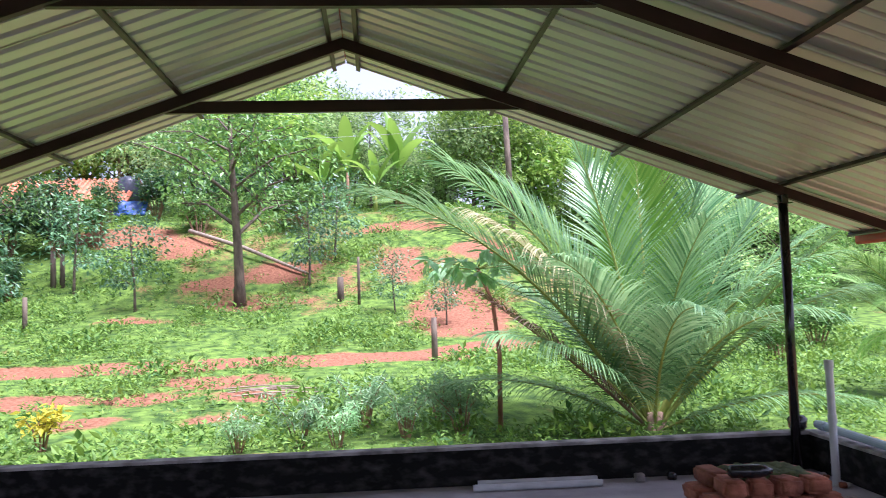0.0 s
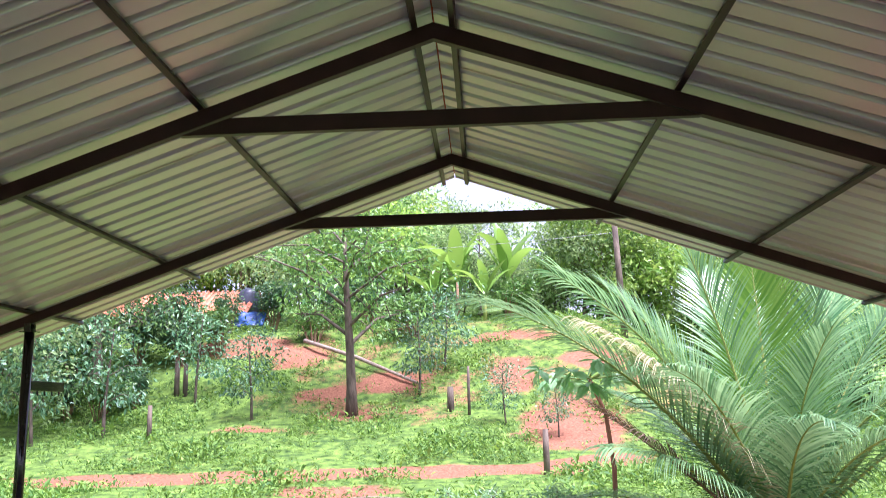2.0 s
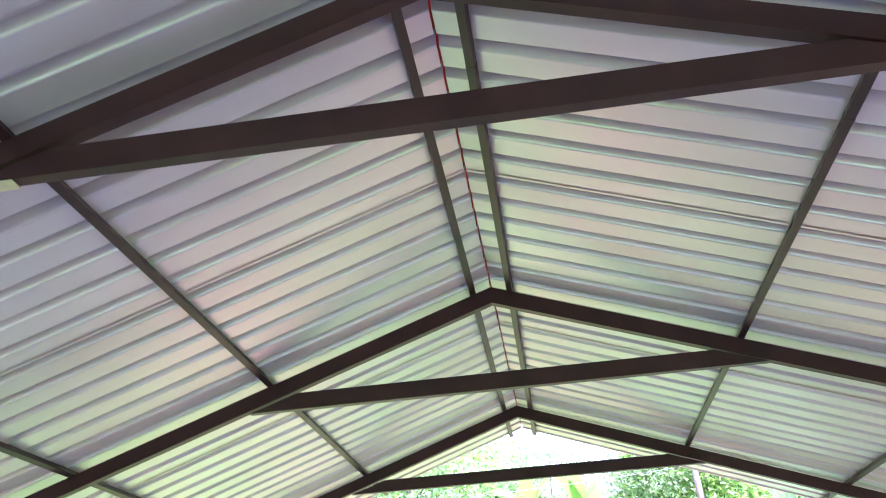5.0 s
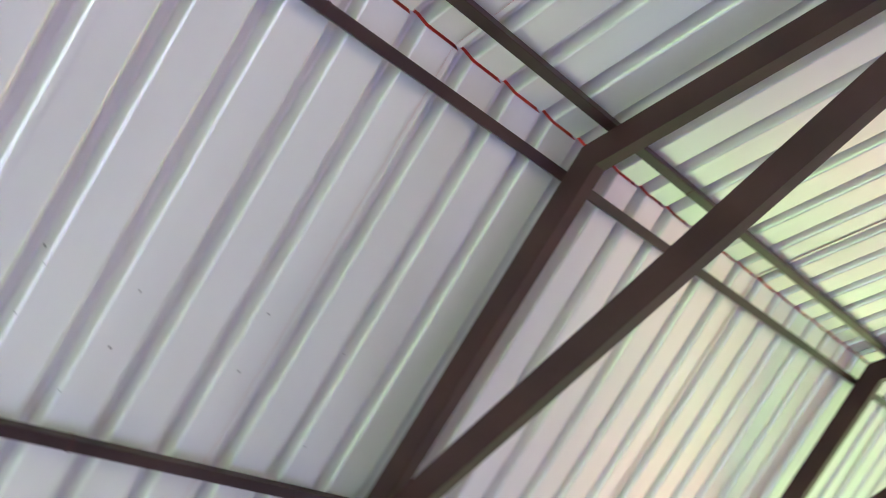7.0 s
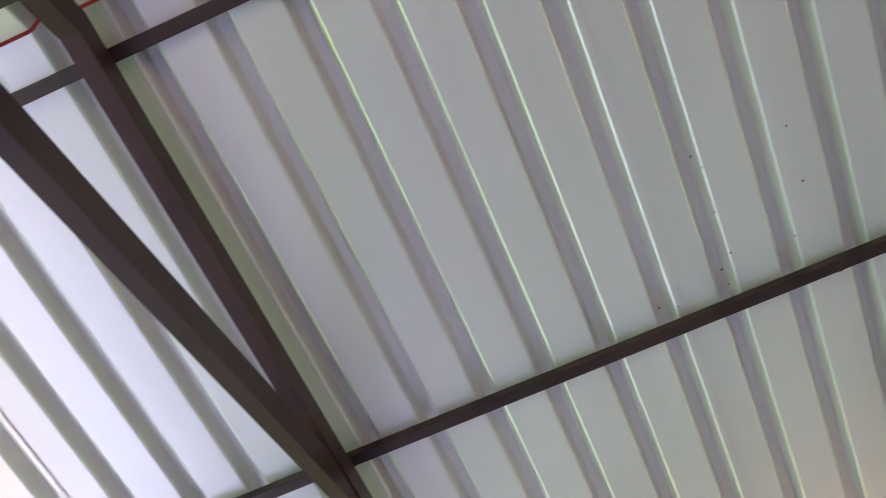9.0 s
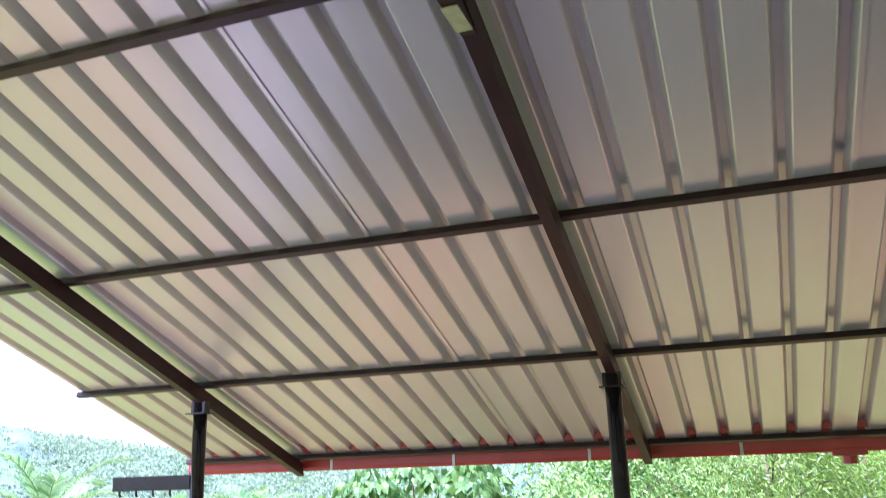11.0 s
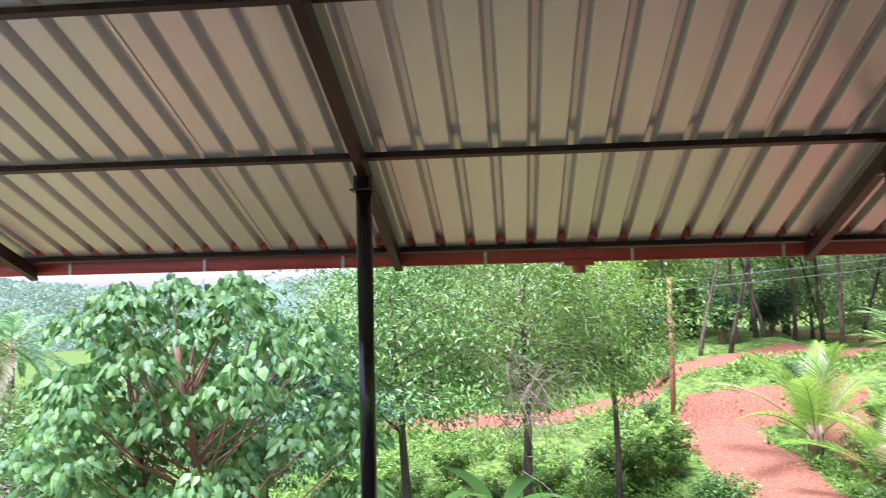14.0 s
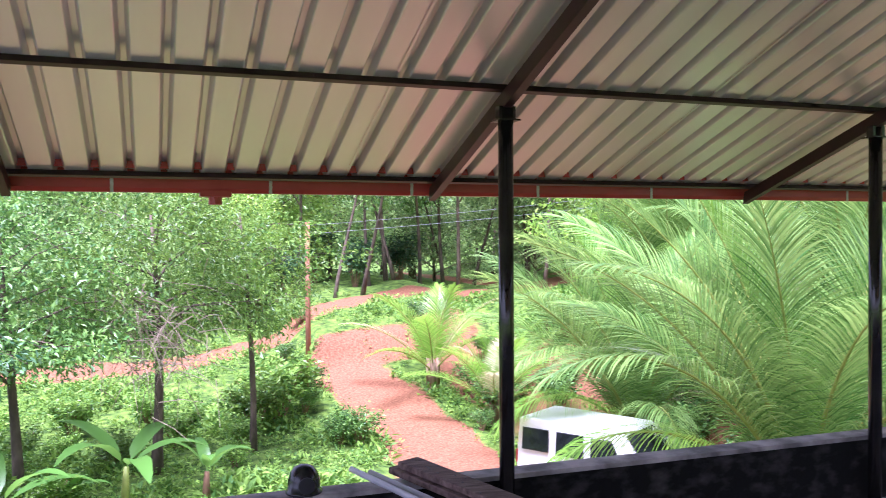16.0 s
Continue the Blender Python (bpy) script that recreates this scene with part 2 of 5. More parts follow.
def ground_material():
    """Grass and red laterite soil, parted by the mesh's own soil value and noise."""
    m = bpy.data.materials.new("grassy_laterite_ground")
    m.use_nodes = True
    n, l = m.node_tree.nodes, m.node_tree.links
    p = n["Principled BSDF"]
    p.inputs["Roughness"].default_value = 0.95
    p.inputs["Specular IOR Level"].default_value = 0.2
    tc, at = n.new("ShaderNodeTexCoord"), n.new("ShaderNodeAttribute")
    at.attribute_name = "soil"
    n1, n2, n3 = (n.new("ShaderNodeTexNoise") for _ in range(3))
    for t, s, d in ((n1, 0.9, 8), (n2, 3.5, 8), (n3, 14, 6)):
        t.inputs["Scale"].default_value, t.inputs["Detail"].default_value = s, d
        l.new(tc.outputs["Object"], t.inputs["Vector"])
    grass, soil = n.new("ShaderNodeValToRGB"), n.new("ShaderNodeValToRGB")
    e = grass.color_ramp.elements
    e[0].position, e[0].color = 0.34, (0.035, 0.075, 0.015, 1)
    e[1].position, e[1].color = 0.7, (0.16, 0.26, 0.04, 1)
    e = soil.color_ramp.elements
    e[0].position, e[0].color = 0.3, (0.15, 0.058, 0.03, 1)
    e[1].position, e[1].color = 0.7, (0.31, 0.142, 0.077, 1)
    l.new(n2.outputs["Fac"], grass.inputs["Fac"])
    l.new(n3.outputs["Fac"], soil.inputs["Fac"])
    add, ramp, mix = n.new("ShaderNodeMath"), n.new("ShaderNodeValToRGB"), n.new("ShaderNodeMix")
    add2, mul = n.new("ShaderNodeMath"), n.new("ShaderNodeMath")
    mul.operation, mul.inputs[1].default_value = "MULTIPLY", 0.5
    l.new(n3.outputs["Fac"], mul.inputs[0])
    l.new(at.outputs["Fac"], add.inputs[0])
    l.new(n1.outputs["Fac"], add.inputs[1])
    l.new(add.outputs["Value"], add2.inputs[0])
    l.new(mul.outputs["Value"], add2.inputs[1])
    ramp.color_ramp.elements[0].position, ramp.color_ramp.elements[1].position = 0.37, 0.46
    half = n.new("ShaderNodeMath")
    half.operation, half.inputs[1].default_value = "MULTIPLY", 0.4
    l.new(add2.outputs["Value"], half.inputs[0])
    l.new(half.outputs["Value"], ramp.inputs["Fac"])
    mix.data_type = "RGBA"
    l.new(ramp.outputs["Color"], mix.inputs["Factor"])
    l.new(grass.outputs["Color"], mix.inputs["A"])
    l.new(soil.outputs["Color"], mix.inputs["B"])
    l.new(mix.outputs["Result"], p.inputs["Base Color"])
    bn = n.new("ShaderNodeBump")
    bn.inputs["Strength"].default_value, bn.inputs["Distance"].default_value = 0.4, 0.04
    l.new(n3.outputs["Fac"], bn.inputs["Height"])
    l.new(bn.outputs["Normal"], p.inputs["Normal"])
    return m


M_GROUND = ground_material()


# ---- mesh helpers ----
class Shape:
    """Vertices and faces, gathered and then made into one mesh."""

    def __init__(self):
        self.v, self.f, self.k = [], [], 0

    def add(self, verts, faces):
        verts = np.asarray(verts, float).reshape(-1, 3)
        self.v.append(verts)
        self.f += [tuple(int(i) + self.k for i in f) for f in faces]
        self.k += len(verts)
        return self

    def box(self, lo, hi, m=None, bevel=0.0):
        bm = bmesh.new()
        bmesh.ops.create_cube(bm, size=1, matrix=Matrix.Translation([(a + b) / 2 for a, b in zip(lo, hi)]) @ Matrix.Diagonal([b - a for a, b in zip(lo, hi)] + [1]))
        if bevel:
            bmesh.ops.bevel(bm, geom=bm.edges[:], offset=bevel, segments=2, affect="EDGES", profile=0.6)
        if m is not None:
            bm.transform(m)
        return self.bm(bm)

    def bm(self, bm):
        bm.verts.index_update()
        self.add([v.co[:] for v in bm.verts], [[v.index for v in f.verts] for f in bm.faces])
        bm.free()
        return self

    def tube(self, path, radii, n=8, cap=True):
        path = [Vector(p) for p in path]
        if not hasattr(radii, "__len__"):
            radii = [radii] * len(path)
        vs, fs = [], []
        ref = None
        for i, p in enumerate(path):
            d = (path[min(i + 1, len(path) - 1)] - path[max(i - 1, 0)]).normalized()
            if ref is None:
                ref = d.orthogonal().normalized()
            ref = (ref - d * ref.dot(d)).normalized()
            side = d.cross(ref)
            for j in range(n):
                a = 2 * math.pi * j / n
                vs.append(p + (ref * math.cos(a) + side * math.sin(a)) * radii[i])
        for i in range(len(path) - 1):
            for j in range(n):
                k = (j + 1) % n
                fs.append((i * n + j, i * n + k, (i + 1) * n + k, (i + 1) * n + j))
        if cap:
            fs.append(tuple(range(n))[::-1])
            fs.append(tuple((len(path) - 1) * n + j for j in range(n)))
        return self.add([v[:] for v in vs], fs)

    def prism(self, outline, axis_lo, axis_hi, axis="y"):
        """A 2D outline (two other axes in order) drawn out along one axis."""
        n = len(outline)
        def p(a, b, t):
            return (a, t, b) if axis == "y" else ((t, a, b) if axis == "x" else (a, b, t))
        vs = [p(a, b, axis_lo) for a, b in outline] + [p(a, b, axis_hi) for a, b in outline]
        fs = [tuple(range(n)), tuple(range(n, 2 * n))[::-1]]
        fs += [(i, i + n, (i + 1) % n + n, (i + 1) % n) for i in range(n)]
        return self.add(vs, fs)

    def mesh(self, name, mat, smooth=False):
        me = bpy.data.meshes.new(name)
        v = np.concatenate(self.v) if self.v else np.zeros((0, 3))
        me.from_pydata(v.tolist(), [], self.f)
        for m in (mat if isinstance(mat, (list, tuple)) else [mat]):
            me.materials.append(m)
        if smooth:
            me.polygons.foreach_set("use_smooth", [True] * len(me.polygons))
        return me


def thing(name, x=0, y=0, z=0, rz=0.0, label="", category="", group="", kind=""):
    ob = new(name)
    ob.matrix_world = pose(x, y, z, 0, 0, rz)
    ob.empty_display_size = 0.1
    return tagged(ob, label, category, group, kind)


def part(name, shape, mat, parent=None, label="", smooth=False, fix_normals=True):
    """One mesh object under a thing or a part, in its parent's own coordinates."""
    me = shape if isinstance(shape, bpy.types.Mesh) else shape.mesh(name, mat, smooth)
    if fix_normals and not isinstance(shape, bpy.types.Mesh):
        bm = bmesh.new()
        bm.from_mesh(me)
        bmesh.ops.recalc_face_normals(bm, faces=bm.faces[:])
        bm.to_mesh(me)
        bm.free()
    ob = new(name, me)
    if parent:
        ob.parent = parent
    return tagged(ob, label)


# ---- terrain ----
def smooth(a, b, v):
    t = np.clip((np.asarray(v, float) - a) / (b - a), 0, 1)
    return t * t * (3 - 2 * t)


UP_D = [-60, 0, 11, 13, 16, 20, 22, 27, 30, 34, 45, 80, 150, 900]
UP_Z = [-1.6, -0.9, -0.5, -0.58, -0.24, 0.1, 0.35, 1.5, 3.0, 4.9, 6.6, 12, 22, 60]
FLAT_Z = [-1.6, -0.9, -0.6, -0.6, -0.6, -0.4, -0.2, 0.3, 0.6, 1.0, 2.2, 7, 16, 50]


def height(x, y):
    """Ground level: a bank rising ahead of the house, a lower yard and road beside it, a valley behind."""
    x, y = np.asarray(x, float), np.asarray(y, float)
    d = y - 3.4
    wob = 0.5 * np.sin(x * 0.23 + 1.0) + 0.35 * np.sin(x * 0.51 + y * 0.2)
    up = np.interp(d + wob * smooth(20, 30, d), UP_D, UP_Z)
    flat = np.interp(d, UP_D, FLAT_Z)
    up = up + (flat - up) * smooth(4.5, 13, x)
    up = up + (smooth(-14, -40, x) * -1.2) * smooth(10, 20, d)
    far = np.hypot(x, y)
    low = -4.0 + 0.11 * np.clip(-x - 24, 0, 14) * smooth(-9, 1, y) - 0.14 * np.clip(-4 - y, 0, 50) - 0.04 * np.clip(far - 60, 0, 120)
    low = low + 0.12 * np.sin(x * 0.7) * np.sin(y * 0.6 + 1) + 0.10 * np.clip(y - 3, 0, 12) * smooth(-24, -34, x) + 0.75 * smooth(-29.7, -30.4, x) * smooth(8.6, 9.6, y) * (1 - smooth(15, 18, y))
    w = np.maximum(smooth(13.4, 18.0, y + 0.4 * np.sin(x * 0.45) + 2.6 * smooth(-11, -7, x) - 2.5 * smooth(-22, -34, x)), smooth(-5.2, -3.6, x) * smooth(-2, 2, y))
    z = low + (up - low) * w
    return z + 0.05 * np.sin(x * 1.9 + 0.3) * np.sin(y * 1.7)


def ground_z(x, y):
    return float(height(x, y))


ROADS = [  # centre line and half width
    ([(-60, 22.6), (-30, 22.9), (-8.2, 23.1), (-4.6, 23.2), (-0.7, 23.5), (1.4, 23.4), (3.5, 24.5)], 0.62),
    ([(-9, 8.6), (-13, 9.4), (-19.5, 10.7), (-22.8, 10.95), (-25, 10.8), (-27, 10.6), (-29.2, 10.1)], 1.28),
    ([(-33, -8), (-32, -1.1), (-31.9, 0.5), (-32.05, 5.0), (-33.6, 8.6), (-35.2, 12.5), (-35.8, 14.8), (-36.6, 17.3), (-43, 27), (-52, 40)], 0.85),
]
PATCHES = [(-2.9, 21.0, 1.3, 0.9), (-1.9, 19.3, 1.1, 0.6), (-4.1, 19.6, 0.9, 0.5), (-6.4, 19.5, 1.3, 0.9), (-4.7, 17.8, 0.9, 0.4), (-2.4, 18.0, 0.7, 0.4), (2.7, 28.0, 1.7, 3.0), (1.2, 32.0, 0.8, 1.5), (1.3, 35.2, 1.9, 0.5), (4.2, 33.0, 1.5, 1.0),
           (-9.0, 36.0, 2.2, 1.3), (-6.8, 35.2, 1.4, 1.2), (-4.1, 30.2, 1.2, 0.8), (-7.0, 28.5, 1.0, 0.4), (-5.2, 32.0, 1.3, 0.6), (-3.0, 32.6, 1.6, 0.8), (-30.2, 11.6, 0.9, 2.4), (-27.0, 14.6, 4.0, 0.7), (-21.0, 15.6, 2.6, 0.7)]


def seg_dist(px, py, line):
    best = np.full(np.shape(px), 1e9)
    for (ax, ay), (bx, by) in zip(line, line[1:]):
        dx, dy = bx - ax, by - ay
        t = np.clip(((px - ax) * dx + (py - ay) * dy) / (dx * dx + dy * dy), 0, 1)
        best = np.minimum(best, np.hypot(px - ax - t * dx, py - ay - t * dy))
    return best


def soil_at(x, y):
    """How bare the ground is: 0 overgrown, 1 bare red soil."""
    x, y = np.asarray(x, float), np.asarray(y, float)
    s = np.full(np.shape(x), 0.0)
    for line, half in ROADS:
        s = np.maximum(s, 1 - smooth(half * 0.75, half * 1.35, seg_dist(x, y, line)))
    for cx, cy, rx, ry in PATCHES:
        s = np.maximum(s, 0.66 * (1 - smooth(0.5, 1.25, np.hypot((x - cx) / rx, (y - cy) / ry))))
    bank = smooth(13.0, 13.8, y) * (1 - smooth(15.2, 16.6, y)) * smooth(-9, -11, x) * (1 - smooth(-30, -36, x))
    # unseen soil round the house, added to tint light bounced onto the roof
    yard = (1 - smooth(11.5, 13.5, np.abs(x))) * smooth(-8, -6, y) * (1 - smooth(13.6, 15.0, y + 0.4 * np.sin(x)))
    slope = 0.17 * smooth(27, 30, y) * (1 - smooth(38, 42, y)) * smooth(-9, -6, x) * (1 - smooth(5, 8, x))
    return np.maximum(np.maximum(np.maximum(s, slope), 0.5 * bank), 0.34 * yard)


def build_ground():
    def lines(lo, hi, step, far):
        a = list(np.arange(lo, hi + 1e-6, step))
        g = step
        while a[-1] < far:
            g *= 1.25
            a.append(a[-1] + g)
        g = step
        while a[0] > -far:
            g *= 1.25
            a.insert(0, a[0] - g)
        return np.array(a)
    xs, ys = lines(-38, 16, 0.42, 900), lines(-14, 42, 0.42, 900)
    X, Y = np.meshgrid(xs, ys)
    Z = height(X, Y)
    soil = soil_at(X, Y)
    nx, ny = len(xs), len(ys)
    idx = np.arange(nx * ny).reshape(ny, nx)
    F = np.stack([idx[:-1, :-1], idx[:-1, 1:], idx[1:, 1:], idx[1:, :-1]], -1).reshape(-1, 4)
    me = bpy.data.meshes.new("ground")
    me.from_pydata(np.stack([X, Y, Z], -1).reshape(-1, 3).tolist(), [], F.tolist())
    at = me.attributes.new("soil", "FLOAT", "POINT")
    at.data.foreach_set("value", soil.reshape(-1).astype(np.float32))
    me.materials.append(M_GROUND)
    me.polygons.foreach_set("use_smooth", [True] * len(me.polygons))
    tagged(new("ground", me), "grassy slope with bare red laterite soil and dirt tracks", "ground", kind="structure")


build_ground()

# ---- the terrace shed ----
FLOOR = -0.17
FRAMES_Y = [0.09, 2.70, 5.40, 8.10, 10.73]
SLOPE = 0.3545
RIDGE_TOP = 3.815
ROOF_Y0, ROOF_Y1 = -0.92, 11.70
EAVE_L, EAVE_R = -5.12, 5.18
POST_L, POST_R = -3.87, 3.96
P_XL, P_XR = -3.95, 4.16          # inner faces of the parapets


def top_z(x):
    """Upper edge of the rafters."""
    return RIDGE_TOP - SLOPE * abs(x)


def build_house():
    """The storey below, floor slab and low parapets."""
    body = thing("house", 0, 5, -4.2, label="lower storey of a plastered house under the terrace", category="house", kind="structure")
    part("wall", Shape().box((-3.9, -5.7, -1.0), (4.1, 5.9, 3.80)), M_PLASTER, body)
    sl = part("floor", Shape().box((-4.11, -0.75, FLOOR - 0.22), (4.32, 10.99, FLOOR)), M_CONC)
    tagged(sl, "rough grey cement terrace floor", "floor", kind="structure")
    for nm, lo, hi in (("parapet_north", (P_XL, 10.85, 0.172), (P_XR, 10.99, 0)), ("parapet_west", (-4.10, -0.75, 0.272), (P_XL, 10.99, 0)),
                       ("parapet_east", (P_XR, -0.75, 0.165), (4.31, 10.99, 0)), ("parapet_south", (P_XL, -0.75, 0.172), (P_XR, -0.61, 0))):
        t = thing(nm, label="low cement parapet black with mould around the terrace", category="parapet", kind="structure")
        h = lo[2]
        part("wall", Shape().box((lo[0], lo[1], FLOOR + 0.002), (hi[0], hi[1], h - 0.03)), M_WALL, t)
        part("coping", Shape().box((lo[0] - 0.004, lo[1] - 0.004, h - 0.03), (hi[0] + 0.004, hi[1] + 0.004, h), bevel=0.008), M_TOP, t, "worn grey cement coping")


build_house()


def build_frames():
    for k, y in enumerate(FRAMES_Y):
        t = thing("roof_frame", 0, y, 0, label="dark brown welded steel roof truss on two posts", category="roof truss", group="roof trusses")
        w = 0.026
        dz = 0.105
        for s, eave in ((-1, EAVE_L), (1, EAVE_R)):
            xe = eave + s * 0.02
            o = [(0.0, RIDGE_TOP), (xe, top_z(xe)), (xe + s * 0.02, top_z(xe) - dz + 0.01), (0.0, RIDGE_TOP - dz)]
            part("rafter", Shape().prism(o, -w, w), M_STEEL, t)
        part("tie_beam", Shape().prism([(-1.54, 3.155), (1.56, 3.155), (1.26, 3.257), (-1.24, 3.257)], -w + 0.003, w - 0.003), M_STEEL, t)
        # thin added plate paints the outside's reflection under the tie end
        if k in (1, 2):
            part("end_reflection", Shape().box((-1.50, -0.026, 3.146), (-1.36, 0.026, 3.152)), M_TIE_GLINT, t, "pale plate painted as a reflection on the beam end")
        for s, x in ((-1, POST_L), (1, POST_R)):
            zt = top_z(x) - dz
            base = FLOOR
            post = part("post", Shape().tube([(x, 0, base), (x, 0, zt + 0.02)], 0.043, 20), M_POST, t, "glossy black round steel post", smooth=False)
            for pl in post.data.polygons:
                pl.use_smooth = len(pl.vertices) == 4
            part("cap_plate", Shape().box((x - 0.065, -0.065, zt - 0.052), (x + 0.065, 0.065, zt - 0.044)), M_POST, post)
            part("cap_plate", Shape().box((x - 0.028, -0.05, zt - 0.044), (x + 0.028, 0.05, zt + 0.03)), M_POST, post)
            part("base_plate", Shape().box((x - 0.07, -0.07, base), (x + 0.07, 0.07, base + 0.01)), M_POST, post)
        if k in (0, 4):
            d = -1 if k == 0 else 1
            zb = 1.83 if k == 0 else 1.765
            y0, y1 = sorted((d * 0.03, d * 0.62))
            arm = part("bracket_arm", Shape().box((POST_L - 0.035, y0, zb), (POST_L + 0.035, y1, zb + 0.09), bevel=0.004), M_POST, t, "black steel bracket arm with hook bolts")
            for i in range(4):
                yy = d * (0.2 + 0.13 * i)
                part("hook_bolt", Shape().tube([(POST_L, yy, zb), (POST_L, yy, zb - 0.025), (POST_L, yy + 0.01, zb - 0.035)], 0.008, 6), M_POST, arm)


build_frames()

PURLINS = [-0.11, -1.41, -2.65, -3.85, -5.07, 0.115, 1.43, 2.66, 3.95, 5.13]


def build_purlins():
    for x in PURLINS:
        s = 1 if x > 0 else -1
        a = math.atan(SLOPE) * s
        m = Matrix.Translation((x, 0, top_z(x))) @ Matrix.Rotation(a, 4, "Y")
        t = thing("purlin", label="dark brown square steel purlin under the roof sheets", category="purlin", group="purlins")
        cut = 4.32 if s < 0 else 5.9
        for y0, y1 in ((ROOF_Y0 + 0.03, cut - 0.001), (cut + 0.001, ROOF_Y1 - 0.03)):
            part("steel_tube", Shape().box((-0.019, y0, 0.001), (0.019, y1, 0.035), m, bevel=0.003), M_PURLIN, t)
        part("weld_seam", Shape().box((-0.0205, cut - 0.006, 0.0), (0.0205, cut + 0.006, 0.034), m, bevel=0.002), M_STEEL, t)


build_purlins()

RIB = 0.2
SHEET_LIFT = 0.038


def rib_profile(y0, n):
    """Section of a trapezoid-ribbed sheet along y, heights up from the pan."""
    pts = []
    for i in range(n):
        c = y0 + (i + 0.5) * RIB
        pts += [(c - 0.037, 0.0), (c - 0.032, 0.003), (c - 0.029, 0.009), (c - 0.017, 0.050), (c - 0.013, 0.053), (c + 0.013, 0.053), (c + 0.017, 0.050), (c + 0.029, 0.009), (c + 0.032, 0.003), (c + 0.037, 0.0)]
    return pts


def build_roof():
    roof = thing("roof", label="ribbed metal sheet roof, red above and white underneath", category="roof", kind="structure")
    n = 6
    cover = (n - 1) * RIB
    y = -0.90
    k = 0
    while y < ROOF_Y1 - 0.3:
        nn = 4 if k == 0 else min(n, max(2, int(round((ROOF_Y1 - y) / RIB))))
        pr = rib_profile(y, nn)
        pr = [(y + 0.045, 0.0)] + pr + [(y + nn * RIB - 0.045, 0.0)]
        for s, e in ((-1, EAVE_L - 0.05), (1, EAVE_R + 0.05)):
            lift = SHEET_LIFT + (0.0045 if k % 2 else 0.0)
            xs = [s * 0.005, e]
            vs = []
            for th in (0.0, 0.0012):
                for x in xs:
                    for yy, h in pr:
                        vs.append((x, yy, top_z(x) + (lift + h + th) * 1.06))
            q = len(pr)
            fs = []
            for i in range(q - 1):
                fs.append((i, i + 1, q + i + 1, q + i))
                fs.append((2 * q + i, 3 * q + i, 3 * q + i + 1, 2 * q + i + 1))
            sh = Shape().add(vs, fs)
            me = sh.mesh("roof_sheet", [M_SHEET, M_SHEET_RED])
            me.polygons.foreach_set("material_index", [j % 2 for j in range(len(fs))])
            part("roof_sheet", me, None, roof)
        y += cover if k else 3 * RIB
        k += 1
    rng = random.Random(31)
    for i in range(15):
        x, y = -rng.choice((0.9, 1.25, 1.3, 1.1)) - rng.uniform(0, 0.1), rng.choice((3.78, 4.0, 4.2, 4.98, 4.6)) + rng.uniform(-0.05, 0.05) + 0.045
        r = rng.uniform(0.002, 0.004)
        z = top_z(x) + SHEET_LIFT * 1.06 - 0.0005
        part("dirt_speck", Shape().tube([(x, y, z - 0.0015), (x, y, z + 0.001)], r, 6), M_VANTRIM, roof)
    for s, e in ((-1, EAVE_L), (1, EAVE_R)):      # red foam plugs in the rib ends
        plugs = Shape()
        for i in range(63):
            yc, x0 = -0.8 + 0.2 * i, e - s * 0.085
            z0 = top_z(x0) + SHEET_LIFT * 1.06 + 0.004
            plugs.prism([(yc - 0.026, z0), (yc - 0.016, z0 + 0.044), (yc + 0.016, z0 + 0.044), (yc + 0.026, z0)], min(x0, x0 + s * 0.012), max(x0, x0 + s * 0.012), "x")
        part("rib_closure", plugs, M_GUTTER, roof, "red foam closure in the rib ends")
    cap = Shape()
    o = [(-0.24, top_z(0.24) + 0.103), (0.0, RIDGE_TOP + 0.106), (0.24, top_z(0.24) + 0.103), (0.24, top_z(0.24) + 0.106), (0.0, RIDGE_TOP + 0.110), (-0.24, top_z(0.24) + 0.106)]
    cap.prism(o, ROOF_Y0 - 0.03, ROOF_Y1 + 0.03)
    part("ridge_cap", cap, M_SHEET_RED, roof, "red folded metal ridge cap")


build_roof()


def build_gutters():
    for s, e in ((-1, EAVE_L), (1, EAVE_R)):
        t = thing("gutter", label="red plastic rain gutter along the eave", category="gutter", group="gutters")
        x0 = e + s * 0.045
        zt = top_z(e) + 0.06
        o = [(0, 0.03), (0.0, -0.10), (0.02, -0.125), (0.09, -0.125), (0.125, -0.09), (0.13, 0.0), (0.124, 0.0), (0.119, -0.086), (0.088, -0.119), (0.022, -0.119), (0.006, -0.098), (0.006, 0.03)]
        part("channel", Shape().prism([(x0 + s * a, zt + b) for a, b in o], ROOF_Y0 - 0.02, ROOF_Y1 + 0.02), M_GUTTER, t)
        yy = 0.35
        while yy < ROOF_Y1:
            part("bracket", Shape().box((min(x0 - s * 0.004, x0 - s * 0.001), yy - 0.010, zt - 0.128), (max(x0 - s * 0.004, x0 - s * 0.001), yy + 0.010, zt - 0.01)), M_BRACKET, t, "galvanised strap")
            yy += 0.98
        ym = 3.92
        part("outlet", Shape().box((x0 + s * 0.065 - 0.055, ym - 0.10, zt - 0.15), (x0 + s * 0.065 + 0.055, ym + 0.10, zt - 0.1), bevel=0.006).tube([(x0 + s * 0.065, ym, zt - 0.2), (x0 + s * 0.065, ym, zt - 0.14)], 0.045, 14), M_GUTTER, t, "red gutter outlet")


build_gutters()


